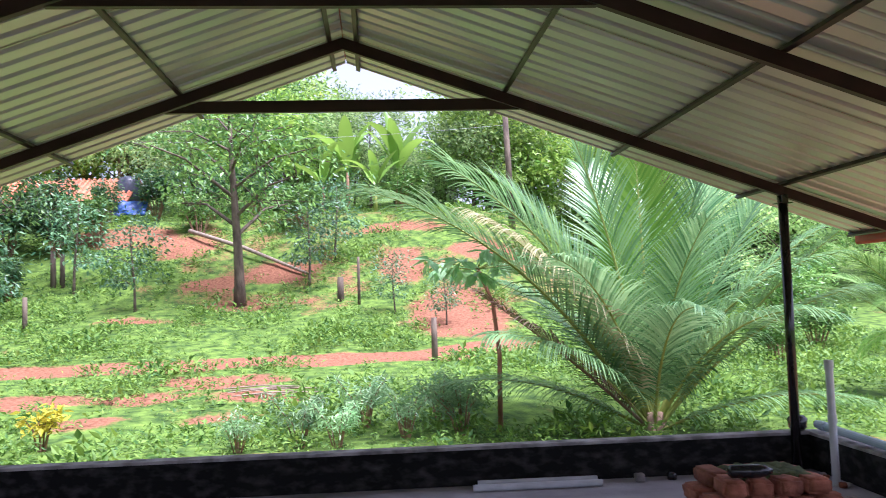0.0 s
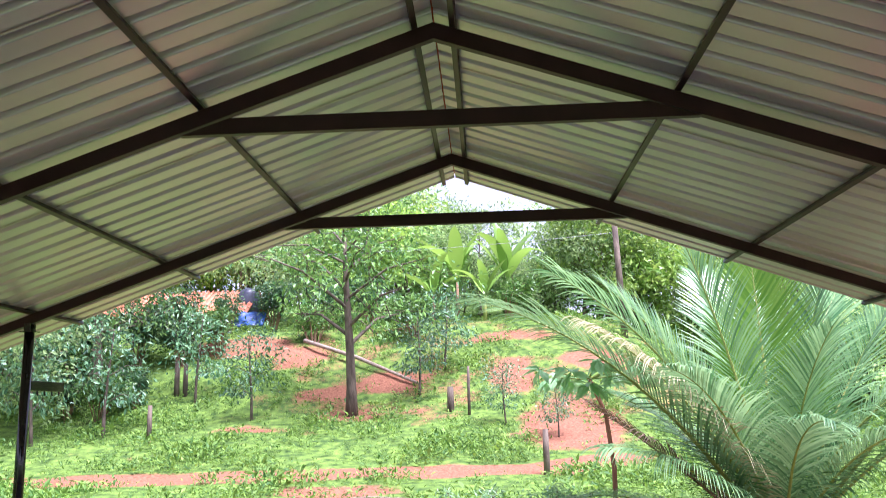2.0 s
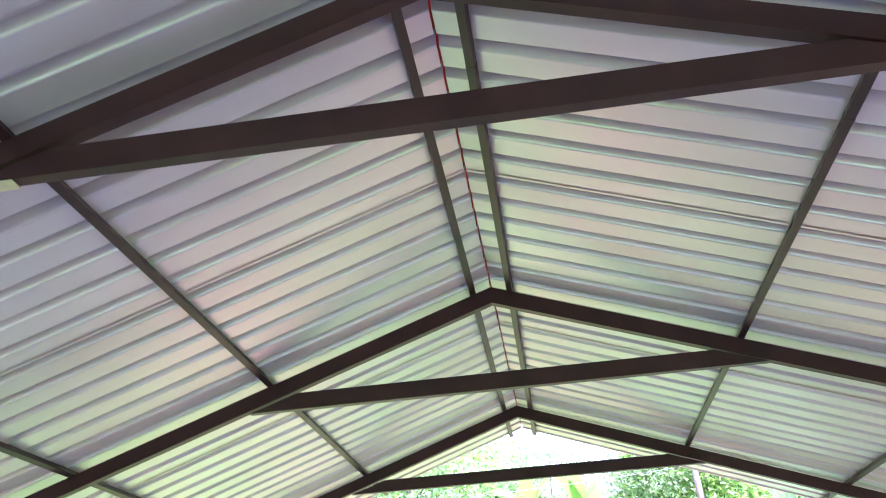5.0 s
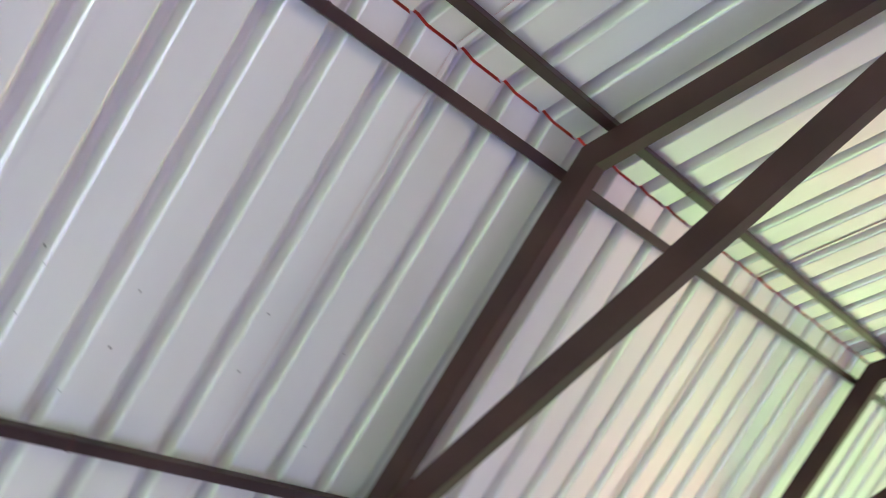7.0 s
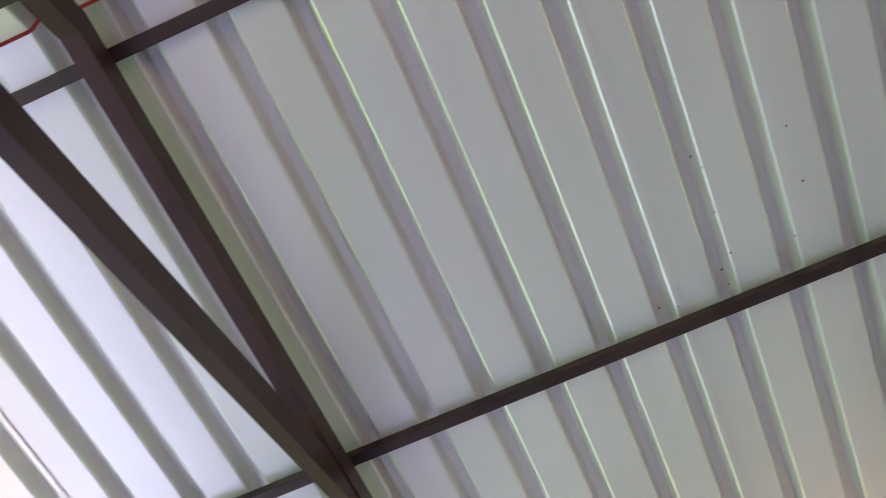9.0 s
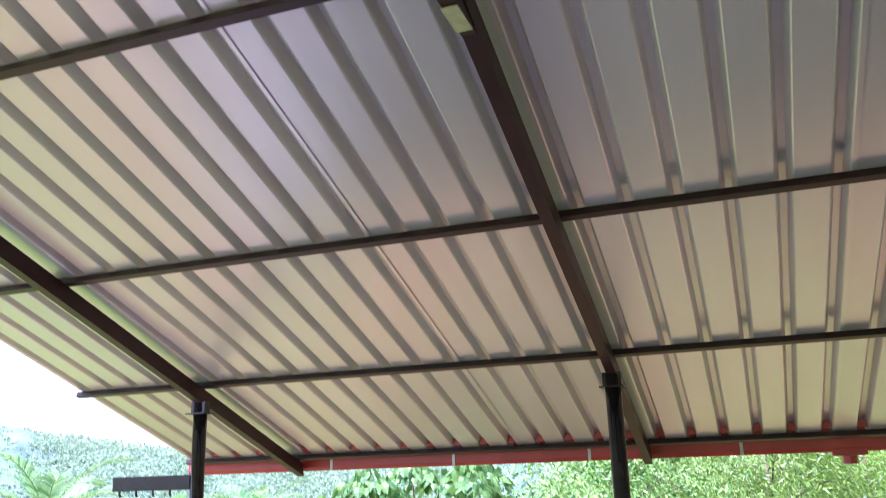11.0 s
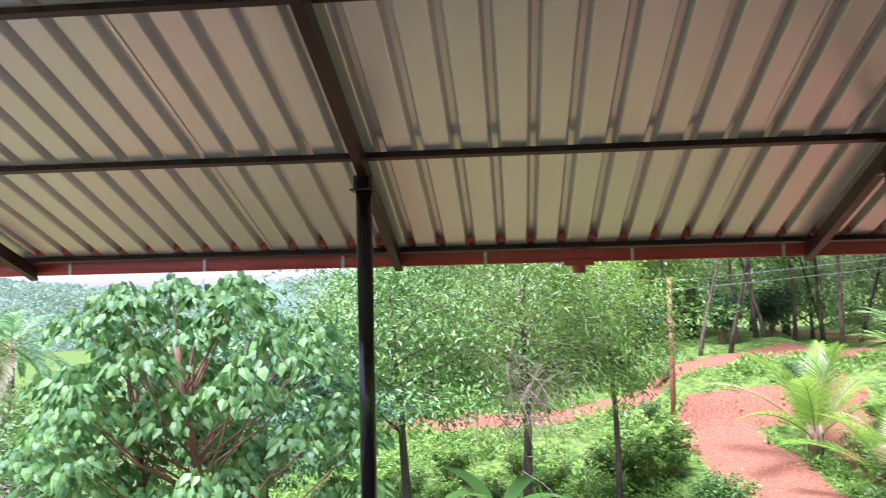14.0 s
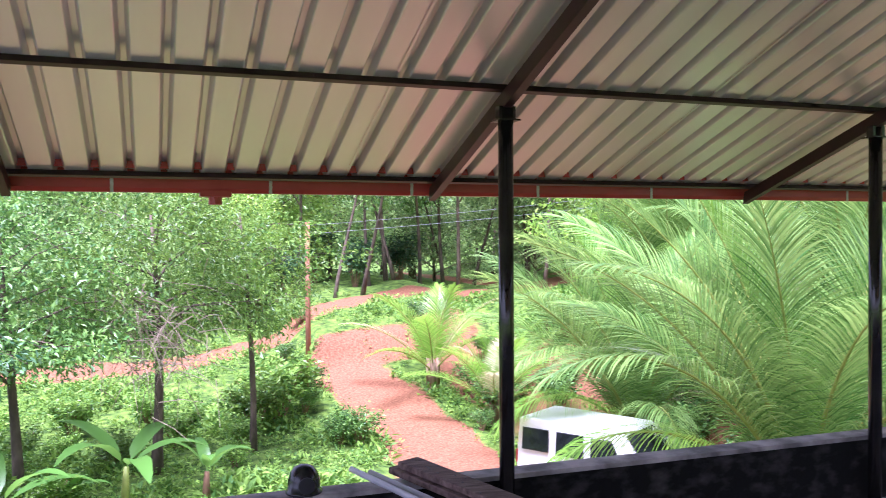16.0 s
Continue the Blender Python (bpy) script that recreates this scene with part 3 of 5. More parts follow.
# ---- plants ----
def leaf_quads(p, d, length, width, rng, flat=0.6):
    """Pointed leaves: one bent four-sided blade at each p along d."""
    n = len(p)
    d = d / np.linalg.norm(d, axis=1, keepdims=True)
    up = np.tile((0.0, 0.0, 1.0), (n, 1)) * flat + rng.normal(0, 1, (n, 3)) * (1 - flat)
    s = np.cross(d, up)
    s /= np.maximum(np.linalg.norm(s, axis=1, keepdims=True), 1e-6)
    nrm = np.cross(s, d)
    L, W = np.broadcast_to(length, n)[:, None], np.broadcast_to(width, n)[:, None]
    mid = p + d * L * 0.45 + nrm * L * 0.08
    V = np.stack([p, mid + s * W / 2, p + d * L, mid - s * W / 2], 1).reshape(-1, 3)
    F = np.arange(4 * n).reshape(n, 4)
    return V, F


def heart_leaves(p, d, length, rng):
    """Broad heart-shaped leaves, folded along the midrib and drooping."""
    n = len(p)
    d = d / np.linalg.norm(d, axis=1, keepdims=True)
    s = np.cross(d, np.tile((0.0, 0.0, 1.0), (n, 1)) + rng.normal(0, 0.35, (n, 3)))
    s /= np.maximum(np.linalg.norm(s, axis=1, keepdims=True), 1e-6)
    nrm = np.cross(s, d)
    L = np.broadcast_to(length, n)[:, None]
    W = L * 0.42
    V = np.stack([p, p - d * L * 0.08 + s * W * 0.7 - nrm * L * 0.05, p + d * L * 0.38 + s * W - nrm * L * 0.10, p + d * L * 1.05 - nrm * L * 0.12,
                  p + d * L * 0.38 - s * W - nrm * L * 0.10, p - d * L * 0.08 - s * W * 0.7 - nrm * L * 0.05, p + d * L * 0.45], 1).reshape(-1, 3)
    b = np.arange(n)[:, None] * 7
    F = np.concatenate([b + np.array([0, 1, 2, 6]), b + np.array([2, 3, 6, 6]) * 0 + np.array([6, 2, 3, 4]), b + np.array([0, 6, 4, 5])], 0)
    return V, F


def crown_mesh(name, V, F, mat):
    me = bpy.data.meshes.new(name)
    me.from_pydata(V.tolist(), [], F.tolist())
    me.materials.append(mat)
    return me


def make_tree(name, seed, tall, radius, base, mat, bark=None, leaf=0.2, count=4000, limbs=9, trunk_r=0.14, lean=(0, 0), narrow=0.4, flat=0.55,
              sparse=0.28, squash=1.0, label="", category="tree", group="", droop=0.3):
    """A tapered trunk, limbs with twigs, and a crown of single leaves hung in clumps round the twigs."""
    rng = np.random.default_rng(seed)
    t = thing(name, label=label, category=category, group=group)
    sh = Shape()
    def axis(f):
        w = 0.10 * tall * 0.3
        return Vector((lean[0] * f + w * math.sin(3 * f + seed), lean[1] * f + w * math.cos(2.3 * f + seed) - w * math.cos(seed), tall * 0.9 * f)) - Vector((w * math.sin(seed), 0, 0)) * (1 - f)
    sh.tube([axis(i / 8) - Vector((0, 0, 0.3 if i == 0 else 0)) for i in range(9)], [trunk_r * (1.35 if i == 0 else 1) * (1 - 0.80 * i / 8) + 0.008 for i in range(9)], 9)
    ends = []
    for k in range(limbs):
        f = base / tall + (0.95 - base / tall) * (k + 0.3) / limbs
        a = k * 2.4 + rng.uniform(-0.5, 0.5)
        start = axis(f)
        rise = (tall - base) * squash
        fr = (f * tall - base) / max(tall - base, 0.1)
        reach = radius * math.sqrt(max(0.05, 1 - (fr - 0.35) ** 2 / 0.6)) * rng.uniform(0.75, 1.1)
        end = start + Vector((math.cos(a) * reach, math.sin(a) * reach, rise * 0.28 * rng.uniform(0.2, 1.1)))
        mid = (start + end) / 2 + Vector((0, 0, rise * 0.06))
        r0 = trunk_r * (1 - 0.75 * f) * 0.55
        pts = [start, start.lerp(mid, 0.6), mid, mid.lerp(end, 0.6), end]
        sh.tube([q[:] for q in pts], [r0, r0 * 0.8, r0 * 0.6, r0 * 0.4, 0.006], 6, cap=False)
        for j in range(5):
            q = start.lerp(end, rng.uniform(0.35, 1.0))
            e2 = q + Vector((rng.normal(0, 1), rng.normal(0, 1), rng.normal(0.25, 0.6))) * radius * 0.32
            sh.tube([q[:], q.lerp(e2, 0.5)[:], e2[:]], [r0 * 0.35, r0 * 0.22, 0.004], 4, cap=False)
            ends += [e2, q.lerp(e2, 0.6)]
        ends.append(end)
    trunk = part("trunk", sh, bark or M_BARK, t, smooth=True, fix_normals=False)
    E = np.array([e[:] for e in ends])
    pick = rng.integers(0, len(E), count)
    P = E[pick] + np.clip(rng.normal(0, 1, (count, 3)), -1.5, 1.5) * radius * sparse * np.array([1, 1, 0.75])
    P[:, 2] = np.maximum(P[:, 2], base * rng.uniform(0.80, 1.1, count))
    c = np.array([lean[0] * 0.6, lean[1] * 0.6, (tall + base) / 2])
    D = (P - c) / radius * 0.5 + rng.normal(0, 0.7, (count, 3)) - np.array([0, 0, droop])
    size = leaf * rng.uniform(0.65, 1.25, count)
    V, F = leaf_quads(P, D, size, size * narrow, rng, flat)
    part("crown", crown_mesh("crown", V, F, mat), None, t)
    return t


def make_heart_tree(seed, tall, radius, base, clumps, per, leaf, lean=(0, 0)):
    """Reddish trunk, long bare limbs and umbrella-like clumps of big hanging heart-shaped leaves at their ends."""
    rng = np.random.default_rng(seed)
    t = thing("heart_leaf_tree", label="broad-leaved tree with large drooping heart-shaped leaves", category="tree")
    sh = Shape()
    def axis(f):
        return Vector((lean[0] * f + 0.12 * math.sin(4 * f + seed), lean[1] * f + 0.12 * math.cos(3 * f), tall * 0.86 * f))
    sh.tube([axis(i / 8) - Vector((0, 0, 0.3 if i == 0 else 0)) for i in range(9)], [0.10 * (1 - 0.75 * i / 8) + 0.012 for i in range(9)], 9)
    P, D = [], []
    for k in range(clumps):
        fr = (k + rng.uniform(0.2, 0.8)) / clumps
        a = k * 2.399 + rng.uniform(-0.3, 0.3)
        z = base + (tall - base) * fr
        r = radius * math.sqrt(max(0.04, 1 - (fr - 0.25) ** 2 / 0.62)) * (rng.uniform(0.25, 0.6) if k % 3 == 0 else rng.uniform(0.75, 1.08))
        start = axis(max(0.3, (z - 0.25 * r - 0.5) / tall))
        tip = Vector((lean[0] * z / tall + math.cos(a) * r, lean[1] * z / tall + math.sin(a) * r, z))
        mid = start.lerp(tip, 0.55) - Vector((0, 0, 0.10 * r))
        sh.tube([start[:], start.lerp(mid, 0.6)[:], mid[:], mid.lerp(tip, 0.55)[:], tip[:]], [0.020, 0.017, 0.014, 0.011, 0.006], 6, cap=False)
        cr = rng.uniform(0.32, 0.52)
        for i in range(per):
            b, h = rng.uniform(0, 6.283), math.sqrt(rng.uniform(0.0, 1))
            o = np.array([math.cos(b) * h * cr, math.sin(b) * h * cr, cr * 0.55 * (1 - h * h) - 0.10 + rng.normal(0, 0.05)])
            P.append(np.array(tip[:]) + o)
            D.append((math.cos(b) * (0.25 + 0.6 * h) + rng.normal(0, 0.18), math.sin(b) * (0.25 + 0.6 * h) + rng.normal(0, 0.18), -rng.uniform(0.45, 1.5)))
    part("trunk", sh, M_BARK_RED, t, smooth=True, fix_normals=False)
    V, F = heart_leaves(np.array(P), np.array(D), leaf * rng.uniform(0.6, 1.15, len(P)), rng)
    part("crown", crown_mesh("crown", V, F, L_HEART), None, t)
    return t


def put(ob, x, y, rz=0.0, s=1.0, dz=0.0, copy=True):
    m = pose(x, y, ground_z(x, y) + dz, 0, 0, rz)
    if copy:
        o = copy_thing(ob, m)
    else:
        o = ob
        o.matrix_basis = m
    o.scale = (s, s, s)
    return o


def frond_mesh(seed, az, elev, length, bend, mats, leaflets=52, droop=0.5, span=0.24, width=0.024):
    """A feather frond: arching rachis and two even combs of leaflets, in the palm's own axes."""
    rng = np.random.default_rng(seed)
    n = 16
    azr, e = radians(az), radians(elev)
    tw = rng.uniform(-0.22, 0.22)
    roll = rng.uniform(-0.35, 0.35)
    pts, dirs, sides, p = [], [], [], np.zeros(3)
    for i in range(n + 1):
        f = i / n
        b = azr + tw * f
        hd, sd = np.array([math.cos(b), math.sin(b), 0.0]), np.array([math.sin(b), -math.cos(b), 0.0])
        a = e - radians(bend) * f ** 1.6
        d = hd * math.cos(a) + np.array([0, 0, math.sin(a)])
        u = np.cross(sd, d)
        r = roll * f
        pts.append(p.copy())
        dirs.append(d)
        sides.append(sd * math.cos(r) + u * math.sin(r))
        p = p + d * length / n
    k0 = length / 4.5
    sh = Shape()
    sh.tube(pts, [0.034 * (1 - f) ** 1.1 * k0 + 0.004 for f in np.linspace(0, 1, n + 1)], 6, cap=False)
    nr = len(sh.f)
    P3, D3, S3 = np.array(pts), np.array(dirs), np.array(sides)
    vs, fs, k = [], [], 0
    limp = rng.uniform(0.75, 1.25, 12)
    for j in range(leaflets):
        f0 = 0.15 + 0.845 * j / leaflets
        for sgn in (-1, 1):
            f = min(f0 + rng.uniform(-0.002, 0.002) + (0.003 if sgn > 0 else 0.0), 0.998)
            x = f * n
            i = min(int(x), n - 1)
            g = x - i
            q, d, sd = P3[i] + (P3[i + 1] - P3[i]) * g, D3[i] + (D3[i + 1] - D3[i]) * g, S3[i]
            upn = np.cross(sd, d)
            ll = length * span * (0.30 + 0.70 * math.sin(math.pi * (0.10 + 0.84 * (f - 0.15) / 0.85) ** 0.8)) * rng.uniform(0.93, 1.05)
            out = sd * sgn * (0.92 - 0.5 * f) + d * (0.42 + 0.62 * f) + upn * (0.26 + rng.normal(0, 0.035))
            out /= np.linalg.norm(out)
            dr = droop * limp[(int(f * 11) + (5 if sgn > 0 else 0)) % 12] * rng.uniform(0.85, 1.15)
            wv = np.cross(out, upn)
            wv /= np.linalg.norm(wv)
            fold = upn * 0.35
            cur, dd, row = q.copy(), out.copy(), []
            for w in (0.45, 1.0, 0.9, 0.55, 0.05):
                h = (wv + fold) * width * w * k0
                h2 = (wv - fold) * width * w * k0
                row += [cur - h2, cur + h]
                cur = cur + dd * ll / 4
                dd = dd + np.array([0, 0, -dr * 0.34])
                dd /= np.linalg.norm(dd)
            vs += row
            fs += [(k + 2 * m, k + 2 * m + 1, k + 2 * m + 3, k + 2 * m + 2) for m in range(4)]
            k += 10
    sh.add(vs, fs)
    me = sh.mesh("frond", mats)
    me.polygons.foreach_set("material_index", [0] * nr + [1] * len(fs))
    return me


M_RACHIS = material("yellowish_frond_rib", (0.19, 0.25, 0.04), (0.30, 0.33, 0.07), rough=0.55, scale=5, bump=0.05)
M_RACHIS_DEAD = material("brown_frond_rib", (0.16, 0.10, 0.07), (0.26, 0.18, 0.12), rough=0.8, scale=5)
M_HUSK = material("palm_husk", (0.16, 0.10, 0.06), (0.34, 0.24, 0.15), rough=0.95, scale=12, stretch=(1, 1, 0.3), bump=0.8, bump_scale=30)


def make_palm(seed, specs, stem=0.5, stem_r=0.2, name="coconut_palm", label="young coconut palm with long arching green fronds", leaflets=52, group="coconut palms", droop=0.5, span=0.24, lean=0.0, width=0.024, green=None):
    """specs: azimuth, start elevation, length, bend, kind (0 green, 1 fresh yellow-green, 2 drying, 3 dead), limpness of the leaflets."""
    t = thing(name, label=label, category="palm tree", group=group)
    rng = np.random.default_rng(seed)
    sh = Shape()
    n = 8
    sh.tube([(lean * (i / n) ** 2, 0, -0.3 + (stem + 0.45) * i / n) for i in range(n + 1)], [stem_r * (1.25 - 0.5 * i / n) * (1 + 0.06 * (-1) ** i) for i in range(n + 1)], 11)
    for i in range(6):
        a = i * 1.05 + seed
        sh.tube([(lean + stem_r * 0.6 * math.cos(a), stem_r * 0.6 * math.sin(a), stem * 0.5), (lean + stem_r * 1.1 * math.cos(a), stem_r * 1.1 * math.sin(a), stem + 0.45)], [0.09, 0.04], 5)
    part("trunk", sh, M_HUSK, t, "fibrous brown trunk", smooth=True, fix_normals=False)
    for i, (az, el, ln, bd, kd, *limp) in enumerate(specs):
        mats = [(M_RACHIS, green or L_PALM), (M_RACHIS, L_PALM_Y), (M_RACHIS, L_PALM_DRY), (M_RACHIS_DEAD, L_DEADPALM)][kd]
        me = frond_mesh(seed * 50 + i, az, el, ln, bd, list(mats), leaflets, limp[0] if limp else droop * (0.35 if kd == 1 else 1.0), span, width)
        fr = part("frond", me, None, t, ("", "fresh yellow-green frond", "drying pale frond", "dead brown frond")[kd])
        fr.location = (lean, 0, stem + 0.15)
    return t


def banana_leaf(sh, az, elev, length, bend, wid, rng):
    n = 9
    p, e = np.zeros(3), radians(elev)
    hd = np.array([math.cos(radians(az)), math.sin(radians(az)), 0])
    side = np.array([-hd[1], hd[0], 0])
    rows = []
    for i in range(n + 1):
        f = i / n
        a = e - radians(bend) * f ** 1.4
        d = hd * math.cos(a) + np.array([0, 0, math.sin(a)])
        u = np.cross(d, side)
        u = u if u[2] > 0 else -u
        w = wid * max(0.02, math.sin(math.pi * min(1, max(0, (f - 0.16) / 0.84)) ** 0.7)) ** 0.6 if f > 0.16 else 0.012
        w *= rng.uniform(0.9, 1.05)
        rows.append((p - side * w * 0.5 + u * w * 0.13, p.copy(), p + side * w * 0.5 + u * w * 0.13))
        p = p + d * length / n
    vs = [q for r in rows for q in r]
    fs = []
    for i in range(n):
        fs += [(3 * i, 3 * i + 1, 3 * i + 4, 3 * i + 3), (3 * i + 1, 3 * i + 2, 3 * i + 5, 3 * i + 4)]
    return vs, fs


def make_banana(seed, tall, leaves, mat=None, label="banana plant with broad light green leaves", elev=(58, 88), bend=(25, 95)):
    rng = np.random.default_rng(seed)
    t = thing("banana_plant", label=label, category="banana plant", group="banana plants")
    stem = tall * 0.36
    part("stem", Shape().tube([(0, 0, -0.2), (0.02, 0, stem * 0.5), (0.03, 0.02, stem)], [0.10, 0.08, 0.05], 9), M_BARK_RED if seed % 2 else M_RACHIS, t, smooth=True)
    for i in range(leaves):
        sh = Shape()
        vs, fs = banana_leaf(sh, seed * 40 + i * 137.5, rng.uniform(*elev), tall * rng.uniform(0.6, 0.8), rng.uniform(*bend), tall * 0.15, rng)
        sh.add(vs, fs)
        lf = part("leaf", sh, mat or L_BANANA, t, smooth=True, fix_normals=False)
        lf.location = (0.03, 0.02, stem * 0.97)
    return t


def make_shrub(name, seed, tall, radius, mat, leaf, count, narrow=0.3, stems=7, label="", category="shrub", group="", droop=0.4, bark=None):
    """A clump of stems with leaves in whorls towards their tips."""
    rng = np.random.default_rng(seed)
    t = thing(name, label=label, category=category, group=group)
    sh, tips = Shape(), []
    for i in range(stems):
        a, r = rng.uniform(0, 6.28), radius * math.sqrt(rng.uniform(0.05, 1))
        e = np.array([math.cos(a) * r, math.sin(a) * r, tall * rng.uniform(0.6, 1.0)])
        m = e * 0.5 + np.array([0, 0, tall * 0.12])
        sh.tube([(0.1 * e[0], 0.1 * e[1], -0.15), m, e], [0.02, 0.014, 0.006], 5, cap=False)
        for f in (0.55, 0.8, 1.0):
            tips.append(m + (e - m) * (f * 2 - 1) if f > 0.5 else m)
    part("branching_stem", sh, bark or M_BARK_RED, t, fix_normals=False)
    T = np.array(tips)
    P = T[rng.integers(0, len(T), count)] + rng.normal(0, 1, (count, 3)) * radius * 0.16
    P[:, 2] = np.maximum(P[:, 2], 0.02)
    D = np.concatenate([rng.normal(0, 1, (count, 2)), rng.normal(0.1 - droop, 0.5, (count, 1))], 1)
    size = leaf * rng.uniform(0.7, 1.2, count)
    V, F = leaf_quads(P, D, size, size * narrow, rng)
    part("foliage", crown_mesh("foliage", V, F, mat), None, t)
    return t


def build_palms():
    hero = [(100, 88, 4.5, 5, 1, 0.12), (184, 57, 5.3, 44, 0, 0.75), (192, 80, 4.5, 12, 0, 0.6), (8, 80, 4.2, 16, 0, 0.5), (14, 64, 4.4, 20, 0, 0.6), (-16, 52, 3.9, 16, 0, 0.75),
            (283, 76, 3.4, 48, 0, 0.45), (203, 62, 4.2, 40, 2, 1.2), (190, 42, 3.3, 12, 3, 0.8), (92, 74, 4.6, 34, 0, 0.4), (72, 60, 4.4, 40, 0, 0.5), (-24, 24, 2.9, 42, 0, 1.0), (150, 70, 4.6, 34, 0, 0.5),
            (222, 66, 3.6, 62, 0, 0.8), (45, 70, 4.5, 30, 0, 0.5), (330, 66, 3.6, 62, 0, 0.9), (128, 52, 4.4, 56, 0, 0.7), (172, 30, 3.2, 50, 0, 1.0),
            (176, 68, 4.9, 40, 0, 0.7), (-5, 60, 4.2, 40, 0, 0.8), (262, 62, 3.2, 74, 0, 0.7), (308, 58, 3.4, 76, 0, 0.9),
            (214, 44, 3.3, 46, 0, 1.1), (340, 50, 3.4, 40, 0, 1.0)]
    put(make_palm(3, hero, stem=0.2, stem_r=0.13, leaflets=76, droop=0.7, width=0.018, span=0.27), 4.2, 15.35, s=1.04, dz=-0.42, copy=False)
    big = [(232, 84, 5.0, 12, 0, 0.45), (272, 60, 4.8, 88, 0, 0.8), (262, 46, 4.0, 96, 1, 1.2), (246, 64, 5.2, 52, 0, 0.8), (74, 70, 4.9, 28, 0, 0.6), (60, 50, 3.8, 105, 2, 1.2), (340, 72, 4.6, 74, 0, 0.7), (160, 76, 5.0, 40, 0, 0.5),
           (200, 76, 5.0, 30, 0, 0.5), (104, 58, 4.6, 68, 0, 0.8), (300, 78, 4.8, 50, 0, 0.5), (20, 62, 4.5, 80, 0, 0.9), (214, 56, 4.8, 60, 0, 0.8), (250, 80, 5.0, 30, 1, 0.2), (60, 80, 5.0, 26, 0, 0.5), (316, 44, 4.0, 90, 0, 1.1),
           (282, 70, 5.0, 70, 0, 0.7), (226, 68, 5.2, 48, 0, 0.7), (256, 74, 5.2, 44, 0, 0.6), (88, 78, 5.0, 44, 0, 0.6), (48, 66, 4.6, 60, 0, 0.8), (0, 76, 4.8, 52, 0, 0.6), (180, 60, 5.0, 60, 0, 0.7)]
    a = make_palm(7, big, stem=0.7, stem_r=0.17, leaflets=100, droop=0.7, width=0.0105, span=0.26, label="large coconut palm with broad feathery light green fronds", green=L_PALM_L)
    put(a, -9.55, 12.8, 0, 1.18, dz=0.2, copy=False)
    put(a, -16.4, 14.3, 20, 1.12, dz=-0.3)
    put(a, -12.2, 16.4, 140, 1.1, dz=-0.2)
    put(a, -20.5, 18.0, 75, 1.0, dz=-0.2)
    put(a, 10.2, 17.4, 300, 0.6)
    small = [(i * 137.5, 78 - 4.5 * i, 2.3, 50, 2 if i % 4 == 3 else 0) for i in range(11)]
    b = make_palm(11, small, stem=0.25, stem_r=0.12, leaflets=40, green=L_PALM_Y, label="small coconut seedling with yellow-green fronds beside the track", group="palm seedlings")
    put(b, -26.4, 12.6, 10, 1.55, copy=False)
    put(b, -22.6, 13.3, 90, 1.3)
    put(b, -24.0, 14.0, 200, 0.9)
    tall = [(i * 137.5, 62 - 5.5 * i, 4.6, 66, 2 if i in (9, 12, 15) else 0) for i in range(17)]
    c = make_palm(13, tall, stem=9.0, stem_r=0.16, leaflets=30, width=0.05, label="tall distant coconut palm on a slim trunk", group="distant palms", lean=0.5)
    for x, y, rz, s, zt in ((-31.0, -27.5, 0, 1.0, 0.6), (-45.0, -26.0, 120, 1.0, -0.8), (-60, -36, 60, 1.0, -1.2), (-49, -44, 200, 1.1, -0.4), (-66, -20, 300, 1.0, -2.0), (-38, -37, 20, 1.0, -2.4)):
        o = copy_thing(c, pose(x, y, zt - 9.0 * s, 0, 0, rz))
        o.scale = (s, s, s)
    put(c, -72.0, -52.0, 45, 1.1, copy=False)


